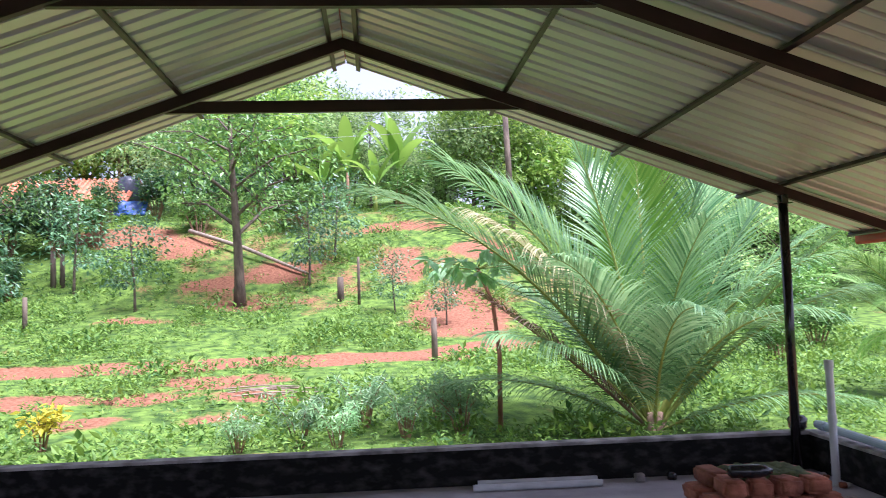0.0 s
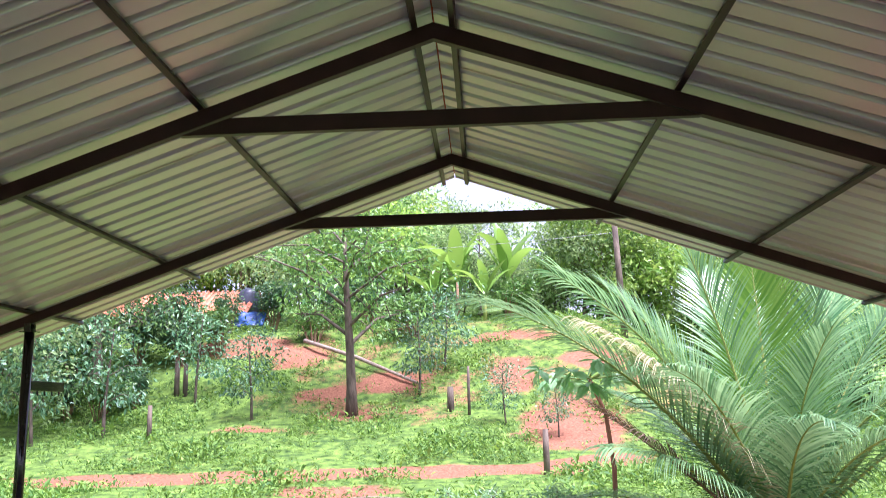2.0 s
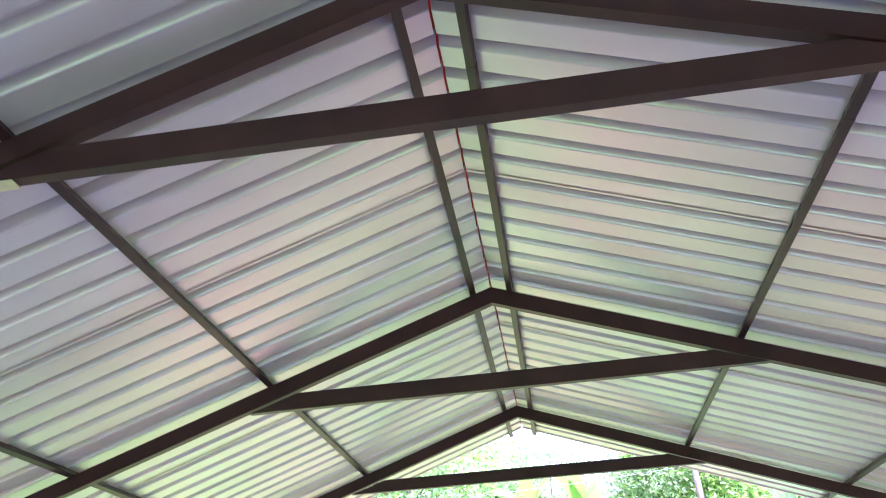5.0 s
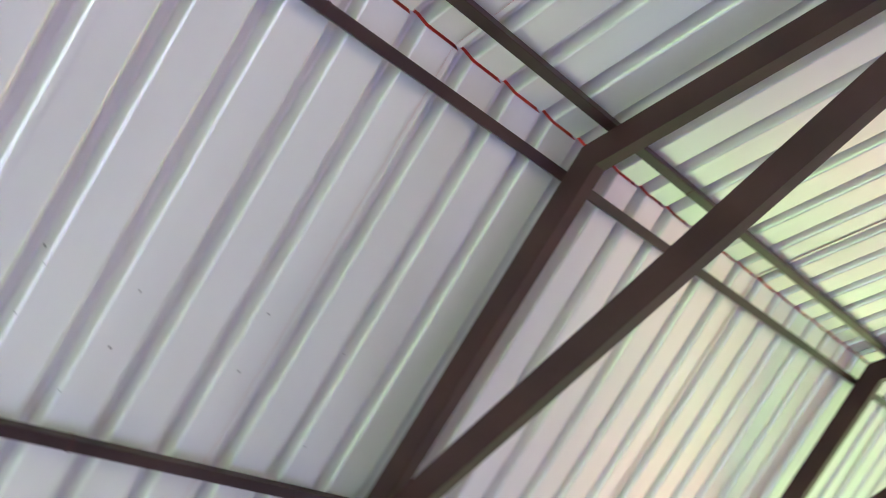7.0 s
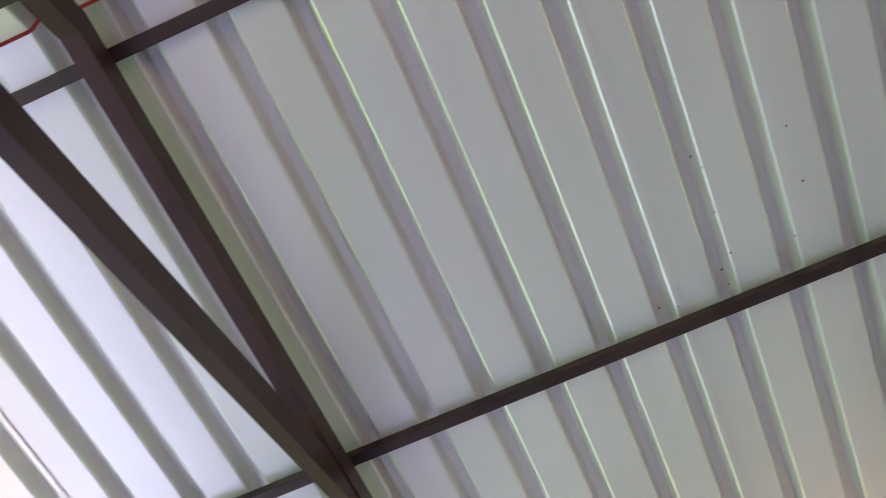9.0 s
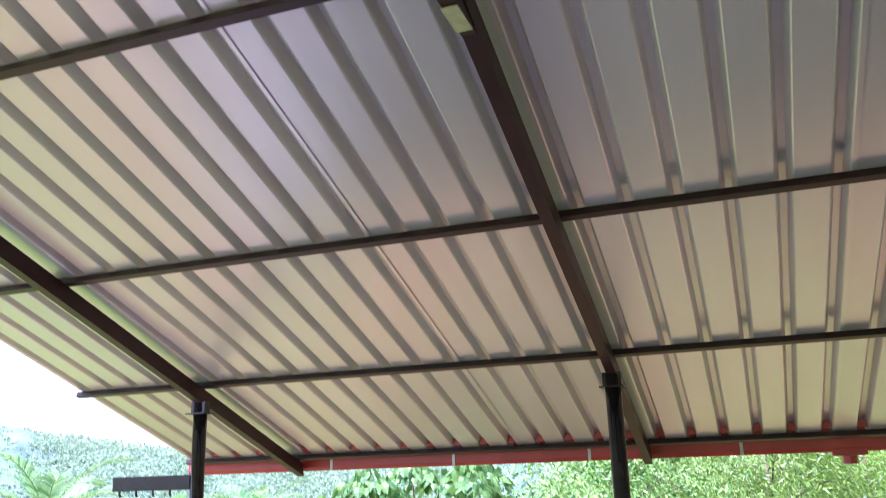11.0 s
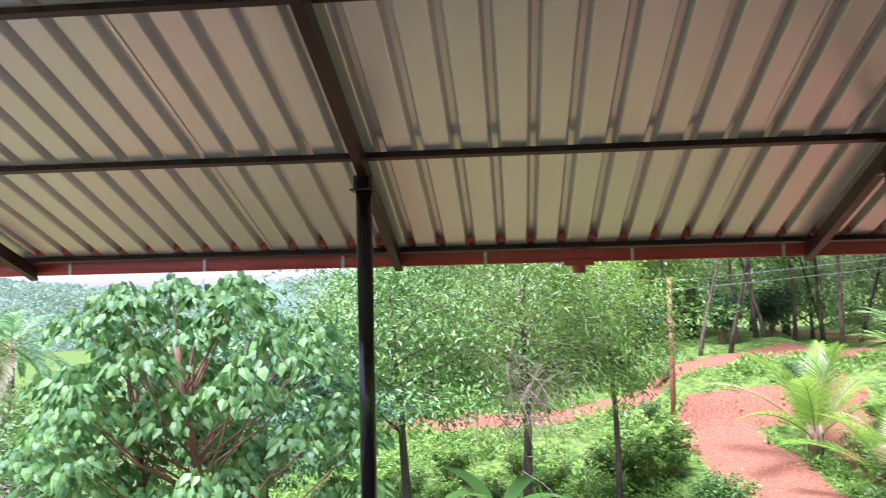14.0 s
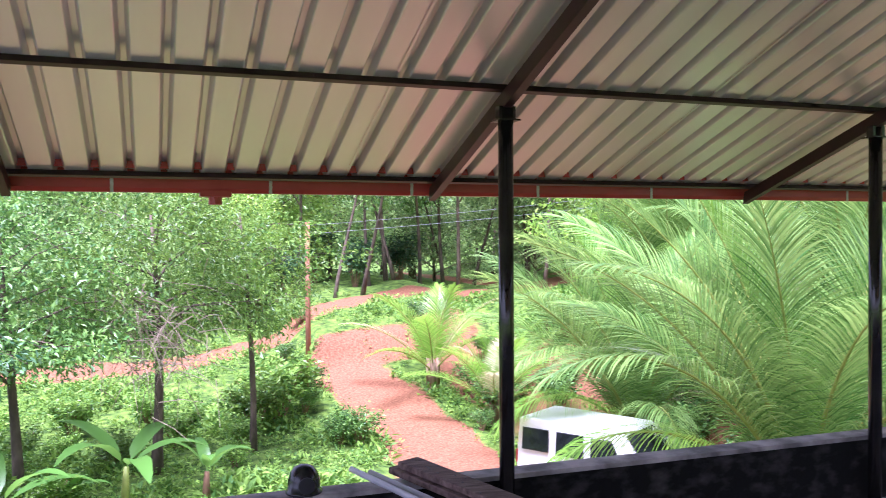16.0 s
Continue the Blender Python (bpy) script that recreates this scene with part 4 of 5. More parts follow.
def build_trees():
    # the forked tree on the bank and its neighbours
    put(make_tree("bank_tree", 21, 7.8, 3.1, 2.4, L_TREE, leaf=0.22, count=3600, limbs=15, trunk_r=0.17, sparse=0.11, label="slender tree with forking trunk and thin foliage on the bank"), -4.1, 30.4, 40, copy=False)
    put(make_tree("pale_tree", 22, 6.5, 2.6, 2.6, L_TREE, leaf=0.22, count=3800, limbs=9, trunk_r=0.22, label="pale-barked forked tree at the foot of the bank"), -13.2, 32.0, 0, copy=False)
    sap = make_tree("sapling", 23, 3.6, 1.0, 1.0, L_TREE_B, leaf=0.2, count=900, limbs=8, trunk_r=0.05, label="thin sapling growing on the slope", group="saplings")
    put(sap, -11.2, 28.2, 0, copy=False)
    for x, y, s in ((-7.2, 29.8, 0.8), (-13.0, 27.5, 1.0), (-15.5, 29.5, 1.2), (-9.6, 31.5, 0.9), (0.8, 28.4, 0.5), (2.2, 27.0, 0.45), (-2.0, 31.5, 0.8), (-17.0, 26.8, 1.1), (-1.2, 33.0, 0.8)):
        put(sap, x, y, 77 * x, s)
    # woods behind: four trees, copied
    kinds = [make_tree("wood_tree", 31, 11, 3.6, 2.0, L_FAR_HAZE, leaf=0.36, count=5600, limbs=14, trunk_r=0.12, sparse=0.15, label="tall leafy tree of the woods behind", group="woods"),
             make_tree("wood_tree", 32, 9, 3.2, 1.2, L_TREE_Y, leaf=0.34, count=5200, limbs=14, trunk_r=0.11, sparse=0.16, label="light green leafy tree of the woods behind", group="woods"),
             make_tree("wood_tree", 33, 12.5, 2.8, 4.5, L_FAR_HAZE, leaf=0.32, count=3400, limbs=12, trunk_r=0.10, sparse=0.15, lean=(0.7, 0.2), label="slim tree with bare trunk and high crown", group="woods"),
             make_tree("wood_tree", 34, 6.5, 3.4, 0.5, L_FAR_HAZE, leaf=0.32, count=5000, limbs=13, trunk_r=0.12, sparse=0.17, label="bushy light green tree", group="woods")]
    rng = random.Random(5)
    spots = []
    for i in range(34):      # beyond the bank
        spots.append((-22 + 46 * (i + rng.random()) / 34, 42 + 3.5 * (i % 4) + rng.uniform(-1, 1), rng.choice((0, 1, 1, 3, 3)), rng.uniform(0.75, 1.05)))
    for i in range(14):      # far side of the flat field
        spots.append((11 + 24 * (i + rng.random()) / 14, 36 + 5 * (i % 3) + rng.uniform(-2, 2), rng.choice((0, 1, 3)), rng.uniform(0.7, 1.0)))
    for i in range(30):      # woods along the far track
        a = radians(58 + 40 * (i + rng.random()) / 30)
        d = 42 + 6 * (i % 4) + rng.uniform(-2, 2)
        spots.append((0.4 - d * math.sin(a), 3.5 + d * math.cos(a), rng.choice((0, 2, 2, 1)), rng.uniform(0.8, 1.1)))
    for i in range(22):      # low growth closing the woods
        a = radians(48 + 52 * (i + rng.random()) / 22)
        d = 50 + 7 * (i % 3) + rng.uniform(-2, 2)
        spots.append((0.4 - d * math.sin(a), 3.5 + d * math.cos(a), 3, rng.uniform(0.8, 1.1)))
    for i in range(16):      # thicket beside the yard
        a = radians(84 + 20 * (i + rng.random()) / 16)
        d = 38 + 5 * (i % 3) + rng.uniform(-1.5, 1.5)
        spots.append((0.4 - d * math.sin(a), 3.5 + d * math.cos(a), rng.choice((0, 1, 3, 3)), rng.uniform(0.6, 0.8)))
    for i in range(16):      # rising ground behind the big palms
        a = radians(30 + 30 * (i + rng.random()) / 16)
        d = 30 + 5 * (i % 3) + rng.uniform(-1.5, 1.5)
        spots.append((0.4 - d * math.sin(a), 3.5 + d * math.cos(a), rng.choice((0, 1, 3, 3)), rng.uniform(0.6, 0.85)))
    for i in range(36):      # valley
        a = radians(106 + 36 * (i + rng.random()) / 36)
        d = 40 + 13 * (i % 6) + rng.uniform(-3, 3)
        spots.append((0.4 - d * math.sin(a), 3.5 + d * math.cos(a), rng.choice((0, 3, 1)), rng.uniform(0.4, 0.55)))
    for i in range(12):      # low growth on the crest
        spots.append((-5 + 13 * (i + rng.random()) / 12, 43 + 2.5 * (i % 3), 3, rng.uniform(0.7, 0.95)))
    spots += [(-16, 52, 1, 0.9), (-12.5, 51, 0, 0.8), (-9.5, 50, 1, 0.8), (-19.5, 53, 0, 0.9), (-14.2, 54, 1, 1.0)]
    used = set()
    for x, y, k, s in spots:
        if -21 < x < -9.5 and 40 < y < 46.5:
            continue      # the tiled roof shows here
        if -3 < x < 5 and y > 38:
            s *= 0.55      # a gap with open sky above the bananas
        put(kinds[k], x, y, rng.uniform(0, 360), s, copy=k in used)
        used.add(k)
    # beside the yard
    put(make_heart_tree(41, 6.0, 2.2, 2.2, 76, 80, 0.155, (0.3, -0.4)), -10.9, -0.6, 0, copy=False)
    put(make_heart_tree(42, 5.2, 1.6, 1.9, 34, 76, 0.155), -11.3, -2.0, 60, copy=False)
    put(make_tree("leafy_tree", 43, 6.9, 2.6, 3.3, L_MID, leaf=0.15, count=14000, limbs=17, trunk_r=0.13, sparse=0.12, narrow=0.3, label="leafy tree with small dark green leaves beside the yard"), -20.6, 3.6, 0, copy=False)
    put(make_tree("leafy_tree", 50, 7.0, 1.8, 3.5, L_MID, leaf=0.15, count=7000, limbs=13, trunk_r=0.09, sparse=0.14, narrow=0.3, label="slim tree with small bright green leaves beside the yard"), -21.6, 6.0, 0, copy=False)
    put(make_tree("leafy_tree", 44, 6.8, 2.4, 2.9, L_TREE, leaf=0.15, count=13500, limbs=18, trunk_r=0.12, sparse=0.12, label="dense bluish-green tree beside the yard"), -18.8, 0.9, 0, copy=False)
    put(make_tree("leafy_tree", 45, 5.6, 2.1, 2.3, L_TREE_B, leaf=0.16, count=11500, limbs=17, trunk_r=0.10, sparse=0.13, label="dense bluish-green tree beside the yard"), -15.8, -1.4, 0, copy=False)
    put(make_tree("dark_tree", 46, 8.0, 3.2, 1.0, L_TREE, leaf=0.30, count=6500, limbs=15, trunk_r=0.16, sparse=0.22, label="round dark green tree in the valley"), -24.5, -16.6, 0, dz=-2.2, copy=False)
    put(make_tree("light_tree", 47, 5.0, 2.8, 0.4, L_TREE, leaf=0.24, count=5000, limbs=13, trunk_r=0.10, sparse=0.28, label="feathery light green tree below the yard"), -17.5, -11.4, 0, dz=-1.9, copy=False)
    put(make_tree("light_tree", 48, 5.2, 2.6, 0.4, L_TREE, leaf=0.24, count=5000, limbs=13, trunk_r=0.10, sparse=0.28, label="feathery light green tree below the yard"), -20.5, -8.8, 0, dz=-1.7, copy=False)
    dark = make_tree("leaning_tree", 49, 9.0, 1.6, 5.0, L_TREE, leaf=0.26, count=1900, limbs=9, trunk_r=0.095, lean=(1.5, 1.0), sparse=0.26, label="leaning bare-trunked tree along the far track", group="track trees")
    put(dark, -36.5, 12.6, 0, copy=False)
    for x, y, rz, s in ((-36.8, 11.4, 80, 0.9), (-40, 15.2, 200, 1.0), (-41.5, 17, 300, 1.1), (-39, 13.6, 140, 1.0), (-44, 21, 20, 1.0), (-46, 20, 250, 0.9), (-43, 24, 100, 1.1)):
        put(dark, x, y, rz, s)


def build_shrubs():
    cas = make_shrub("cassava_shrub", 51, 1.15, 0.62, L_CASSAVA, 0.20, 430, narrow=0.2, stems=9, label="cassava shrub with drooping narrow leaves", group="cassava shrubs", droop=0.7)
    put(cas, -0.9, 15.6, 0, 0.7, copy=False)
    for x, y, s in ((0.0, 16.9, 0.75), (0.6, 15.5, 0.65), (1.45, 15.8, 0.75), (1.25, 17.0, 0.75), (-0.35, 15.2, 0.6), (-1.7, 15.1, 0.5)):
        put(cas, x, y, 61 * x + 20, s)
    y = make_shrub("croton_shrub", 52, 0.62, 0.3, L_YELLOW, 0.16, 170, narrow=0.4, stems=7, label="small croton shrub with yellow leaves", droop=0.1)
    put(y, -4.75, 16.3, 0, 1.0, copy=False)
    b = make_shrub("bush", 53, 1.5, 1.0, L_TREE, 0.16, 1500, narrow=0.45, stems=14, label="round green bush beside the track", group="bushes", droop=0.1)
    put(b, -21.8, 8.9, 0, 0.7, copy=False)
    rng = random.Random(9)
    for x, y2, s in ((-9.6, 12.9, 0.8), (-12.4, 14.4, 0.9),
                     (-15.8, 14.9, 0.9), (-20.6, 14.6, 0.8), (-22.8, 13.6, 0.9), (-25.4, 13.8, 0.8), (-17.0, 13.9, 0.7), (-19.0, 14.2, 0.6), (6.8, 20.5, 0.8), (9.5, 22, 0.8), (-12.4, 30.4, 1.0), (-14.4, 33, 1.2), (-10.0, 35.5, 1.2), (-6.6, 36.5, 1.1),
                     (-2.5, 36.4, 1.1), (1.2, 38.4, 1.2), (-17.2, 33.5, 1.2), (7.6, 30, 1.2), (10.5, 31, 1.3), (13, 29, 1.2), (16, 32, 1.3), (12, 25, 0.9), (-16.5, -6.0, 1.3), (-13.8, -5.2, 1.2), (-12.0, -7.6, 1.2), (-20, -12, 1.4), (-13.4, 15.6, 0.8), (-14.8, 14.6, 0.7), (-16.6, 15.4, 0.9), (-18.2, 15.2, 0.7), (-11.2, 13.6, 0.6), (-19.8, 16.4, 0.9), (-21.6, 15.0, 0.5), (-23.4, 16.2, 0.8), (-25.6, 16.6, 0.7), (-28.2, 15.4, 0.6), (-30.6, 13.6, 0.6), (-33.4, 9.2, 0.5), (-30.2, 8.0, 0.5), (-22.0, 12.6, 0.4), (-27.6, 8.6, 0.6), (-25.4, 8.0, 0.5), (-21.8, 8.4, 0.5)):
        put(b, x, y2, rng.uniform(0, 360), s)
    for i, (x, y2, tall, n) in enumerate(((-15.6, 1.0, 2.5, 6), (-17.4, 3.0, 2.8, 5), (-18.0, 4.6, 1.9, 5), (-16.4, 1.9, 1.6, 5), (-0.9, 39.6, 4.6, 7), (1.3, 39.4, 4.4, 7), (-1.9, 38.6, 3.2, 5), (0.3, 38.0, 2.8, 5), (-12.3, 0.7, 1.8, 5))):
        far = y2 > 30
        put(make_banana(61 + i, tall, n, L_MID if far else None, elev=(44, 88) if far else (22, 66), bend=(30, 120) if far else (50, 105)), x, y2, copy=False)
    lt = make_shrub("leafy_shrub", 55, 1.3, 0.9, L_MID, 0.17, 1300, narrow=0.45, stems=12, label="bright green leafy shrub in the undergrowth", group="leafy shrubs", droop=0.1)
    put(lt, -25.2, 7.2, 0, 1.45, copy=False)
    for x, y2, s in ((-24.4, 6.4, 1.1), (-22.9, 5.9, 0.6), (-16.4, 1.6, 0.9), (-14.4, 0.2, 1.0), (-13.0, -1.6, 1.1), (-17.4, -3.6, 1.2), (-22.6, 1.4, 0.5), (-15.4, 3.4, 0.4), (-17.0, 4.6, 0.35), (-12.6, 0.2, 0.8), (-16.0, 6.6, 0.35), (-19.6, 0.6, 0.8), (-21.4, 2.6, 0.7), (-23.0, 4.2, 0.8), (-20.2, 5.4, 0.45), (-22.4, -0.6, 0.9), (-18.4, -1.0, 0.8), (-24.5, 1.5, 0.9), (-25.6, 3.4, 0.7), (-23.4, -0.8, 1.0), (-22.0, 0.4, 0.8)):
        put(lt, x, y2, 47 * x, s)
    dk = make_shrub("dark_shrub", 54, 2.2, 1.2, L_SHADE_DARK, 0.20, 1900, narrow=0.45, stems=14, label="dense green shrub, leaf colour darkened for tree shade", group="dark shrubs", droop=0.2)
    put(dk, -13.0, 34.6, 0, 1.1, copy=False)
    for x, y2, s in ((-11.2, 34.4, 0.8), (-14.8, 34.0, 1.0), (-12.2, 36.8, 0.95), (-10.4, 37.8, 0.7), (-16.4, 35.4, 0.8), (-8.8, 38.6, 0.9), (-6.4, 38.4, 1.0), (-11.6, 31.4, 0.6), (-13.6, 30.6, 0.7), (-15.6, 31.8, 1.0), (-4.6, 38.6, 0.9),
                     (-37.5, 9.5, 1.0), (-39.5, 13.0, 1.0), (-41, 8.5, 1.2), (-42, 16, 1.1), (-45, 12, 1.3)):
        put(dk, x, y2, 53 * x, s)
    # papaya by the parapet: bare stem, big leaves on stalks at the top
    t = thing("papaya_tree", 2.09, 16.3, ground_z(2.09, 16.3), label="papaya tree with a bare stem and big lobed leaves", category="papaya tree")
    part("trunk", Shape().tube([(0, 0, -0.2), (0.03, 0, 1.2), (-0.05, 0, 2.0), (-0.28, 0, 2.55)], [0.042, 0.036, 0.032, 0.028], 9), M_POLE, t, smooth=True)
    rg = np.random.default_rng(8)
    st, P, D = Shape(), [], []
    for i in range(16):
        a, e = i * 2.4, rg.uniform(-0.2, 0.7)
        d = np.array([math.cos(a) * math.cos(e), math.sin(a) * math.cos(e), math.sin(e)])
        tip = np.array([-0.28, 0, 2.52]) + d * rg.uniform(0.45, 0.9)
        st.tube([(-0.28, 0, 2.52), tip], [0.012, 0.007], 5, cap=False)
        for k in range(7):
            b2 = a + (k - 3) * 0.62
            P.append(tip)
            D.append((math.cos(b2), math.sin(b2), rg.uniform(-1.6, 0.1)))
    part("leaf_stalk", st, M_RACHIS, t)
    P, D = np.array(P), np.array(D)
    V, F = leaf_quads(P, D, 0.34, 0.17, rg, 0.8)
    part("foliage", crown_mesh("foliage", V, F, L_CASSAVA), None, t)


def build_herbs():
    """Low weeds and grass over the open ground."""
    rng = np.random.default_rng(77)
    for nm, x0, x1, y0, y1, n, size in (("weeds", -20, 15, 14.2, 40, 21000, 0.125), ("weeds", -36, -8, -9, 22, 19000, 0.17)):
        x, y = rng.uniform(x0, x1, n), rng.uniform(y0, y1, n)
        keep = rng.uniform(0, 1, n) > soil_at(x, y) * 1.35
        x, y = x[keep], y[keep]
        patch = np.sin(x * 0.9 + 2) * np.sin(y * 0.8) + 0.8 * np.sin(x * 2.3 + 1.1 * y) * np.sin(1.7 * y - 0.6 * x) + rng.normal(0, 0.5, len(x))
        lush = rng.uniform(-1.3, 0.2, len(x)) < patch
        x, y, patch = x[lush], y[lush], patch[lush]
        sc = np.clip(0.68 + 0.48 * patch, 0.3, 2.3)
        m = 11
        X, Y, S = np.repeat(x, m), np.repeat(y, m), np.repeat(sc, m)
        X = X + rng.normal(0, 0.13, len(X)) * S
        Y = Y + rng.normal(0, 0.13, len(Y)) * S
        Z = height(X, Y) + rng.uniform(0.0, 0.22, len(X)) * S
        P = np.stack([X, Y, Z], 1)
        D = np.concatenate([rng.normal(0, 1, (len(X), 2)), rng.uniform(0.0, 1.2, (len(X), 1))], 1)
        L = size * S * rng.uniform(0.6, 1.3, len(X))
        V, F = leaf_quads(P, D, L, L * rng.uniform(0.2, 0.55, len(X)), rng, 0.7)
        tagged(new(nm, crown_mesh(nm, V, F, L_HERB)), "low green weeds and grass covering the slope", "weeds", kind="stuff")


build_palms()
build_trees()
build_shrubs()
build_herbs()


# ---- things outside ----
def build_van():
    t = thing("van", -14.65, 12.70, ground_z(-14.5, 12.0) - 0.10, 33, label="parked white boxy utility van with dark windows", category="van")
    L, W = 4.05, 1.66
    side = [(-2.0, 0.42), (1.98, 0.42), (2.02, 0.75), (1.95, 1.02), (0.92, 1.10), (0.42, 1.80), (-1.95, 1.84), (-2.02, 1.2)]
    bm = bmesh.new()
    lo = [bm.verts.new((x, -W / 2 * (1 if z < 1.15 else 0.92), z)) for x, z in side]
    hi = [bm.verts.new((x, W / 2 * (1 if z < 1.15 else 0.92), z)) for x, z in side]
    bm.faces.new(lo)
    bm.faces.new(hi[::-1])
    for i in range(len(side)):
        j = (i + 1) % len(side)
        bm.faces.new((lo[i], hi[i], hi[j], lo[j]))
    bmesh.ops.recalc_face_normals(bm, faces=bm.faces[:])
    bmesh.ops.bevel(bm, geom=bm.edges[:], offset=0.045, segments=3, affect="EDGES", profile=0.6)
    body = part("body", Shape().bm(bm), M_VAN, t)
    glass = material("dark_window_glass", (0.01, 0.012, 0.014), (0.02, 0.024, 0.028), rough=0.06, scale=4, bump=0, rough_var=0.02)
    def side_y(z, s):
        f = min(max((z - 1.10) / 0.72, 0), 1)
        return s * W / 2 * (1 - 0.08 * f)
    for s in (-1, 1):
        for x0, x1, z0, z1 in ((-1.84, -1.24, 1.20, 1.62), (-1.02, -0.42, 1.18, 1.62), (-0.22, 0.46, 1.18, 1.60)):
            sl = 0.26 if x0 > -0.3 else 0.0
            q = [(x0, z0), (x1, z0), (x1 - sl, z1), (x0, z1)]
            vs = [(x, side_y(z, s) + s * d, z) for d in (-0.02, 0.010) for x, z in q]
            w = part("side_window", Shape().add(vs, [(0, 1, 2, 3), (4, 5, 6, 7), (0, 1, 5, 4), (1, 2, 6, 5), (2, 3, 7, 6), (3, 0, 4, 7)]), glass, t)
            q2 = [(x0 - 0.02, z0 - 0.02), (x1 + 0.02, z0 - 0.02), (x1 - sl + 0.02, z1 + 0.02), (x0 - 0.02, z1 + 0.02)]
            vs = [(x, side_y(z, s) + s * d, z) for d in (-0.02, 0.004) for x, z in q2]
            part("window_trim", Shape().add(vs, [(0, 1, 2, 3), (4, 5, 6, 7), (0, 1, 5, 4), (1, 2, 6, 5), (2, 3, 7, 6), (3, 0, 4, 7)]), M_VANTRIM, w)
        part("mirror", Shape().box((0.55, s * 0.84 - 0.09, 1.12), (0.64, s * 0.84 + 0.09, 1.34), bevel=0.02), M_VANTRIM, t)
        part("sill_trim", Shape().box((-1.98, s * W / 2 - 0.01, 0.55), (1.95, s * W / 2 + 0.014, 0.66)), M_VANTRIM, t)
        part("tail_light", Shape().box((-2.035, s * 0.72 - 0.07, 0.85), (-1.99, s * 0.72 + 0.07, 1.14), bevel=0.01), M_GUTTER, t)
        for x in (-1.25, 1.28):
            wh = part("wheel", Shape().tube([(x, s * (W / 2 - 0.18), 0.35), (x, s * (W / 2 + 0.02), 0.35)], 0.24, 20), M_VAN, t, "steel wheel")
            part("tyre", Shape().tube([(x, s * (W / 2 - 0.20), 0.35), (x, s * (W / 2 - 0.17), 0.35), (x, s * (W / 2 - 0.02), 0.35), (x, s * (W / 2 + 0.01), 0.35)], [0.30, 0.35, 0.35, 0.30], 24), M_TYRE, wh)
            part("wheel_arch", Shape().tube([(x + 0.44 * math.cos(a), s * (W / 2 + 0.004), 0.36 + 0.44 * math.sin(a)) for a in np.linspace(0.1, 3.04, 12)], 0.035, 6), M_VANTRIM, t)
    vs = [(0.955, -0.70, 1.13), (0.955, 0.70, 1.13), (0.485, 0.66, 1.74), (0.485, -0.66, 1.74)]
    vs2 = [(x + 0.012, y, z + 0.012) for x, y, z in vs]
    part("windscreen", Shape().add(vs + vs2, [(0, 1, 2, 3), (4, 5, 6, 7), (0, 1, 5, 4), (1, 2, 6, 5), (2, 3, 7, 6), (3, 0, 4, 7)]), glass, t)
    part("rear_bumper", Shape().box((-2.12, -0.8, 0.42), (-1.98, 0.8, 0.6), bevel=0.02), M_VANTRIM, t)
    part("front_bumper", Shape().box((1.96, -0.82, 0.40), (2.12, 0.82, 0.62), bevel=0.03), M_VANTRIM, t)


def pole(name, x, y, tall, r, mat, label, lean=0.0, category="pole"):
    z = ground_z(x, y)
    o = part(name, Shape().tube([(x, y, z - 0.3), (x + lean * 0.5, y, z + tall * 0.5), (x + lean, y, z + tall)], [r, r * 0.9, r * 0.8], 10), mat, smooth=True)
    return tagged(o, label, category)


def wire(p, q, sag, r=0.008):
    pts = []
    for i in range(17):
        f = i / 16
        pts.append([a + (b - a) * f for a, b in zip(p, q)])
        pts[-1][2] -= sag * 4 * f * (1 - f)
    tagged(part("power_line", Shape().tube(pts, r, 5), M_WIRE), "thin sagging overhead power line", "cable", "power lines")


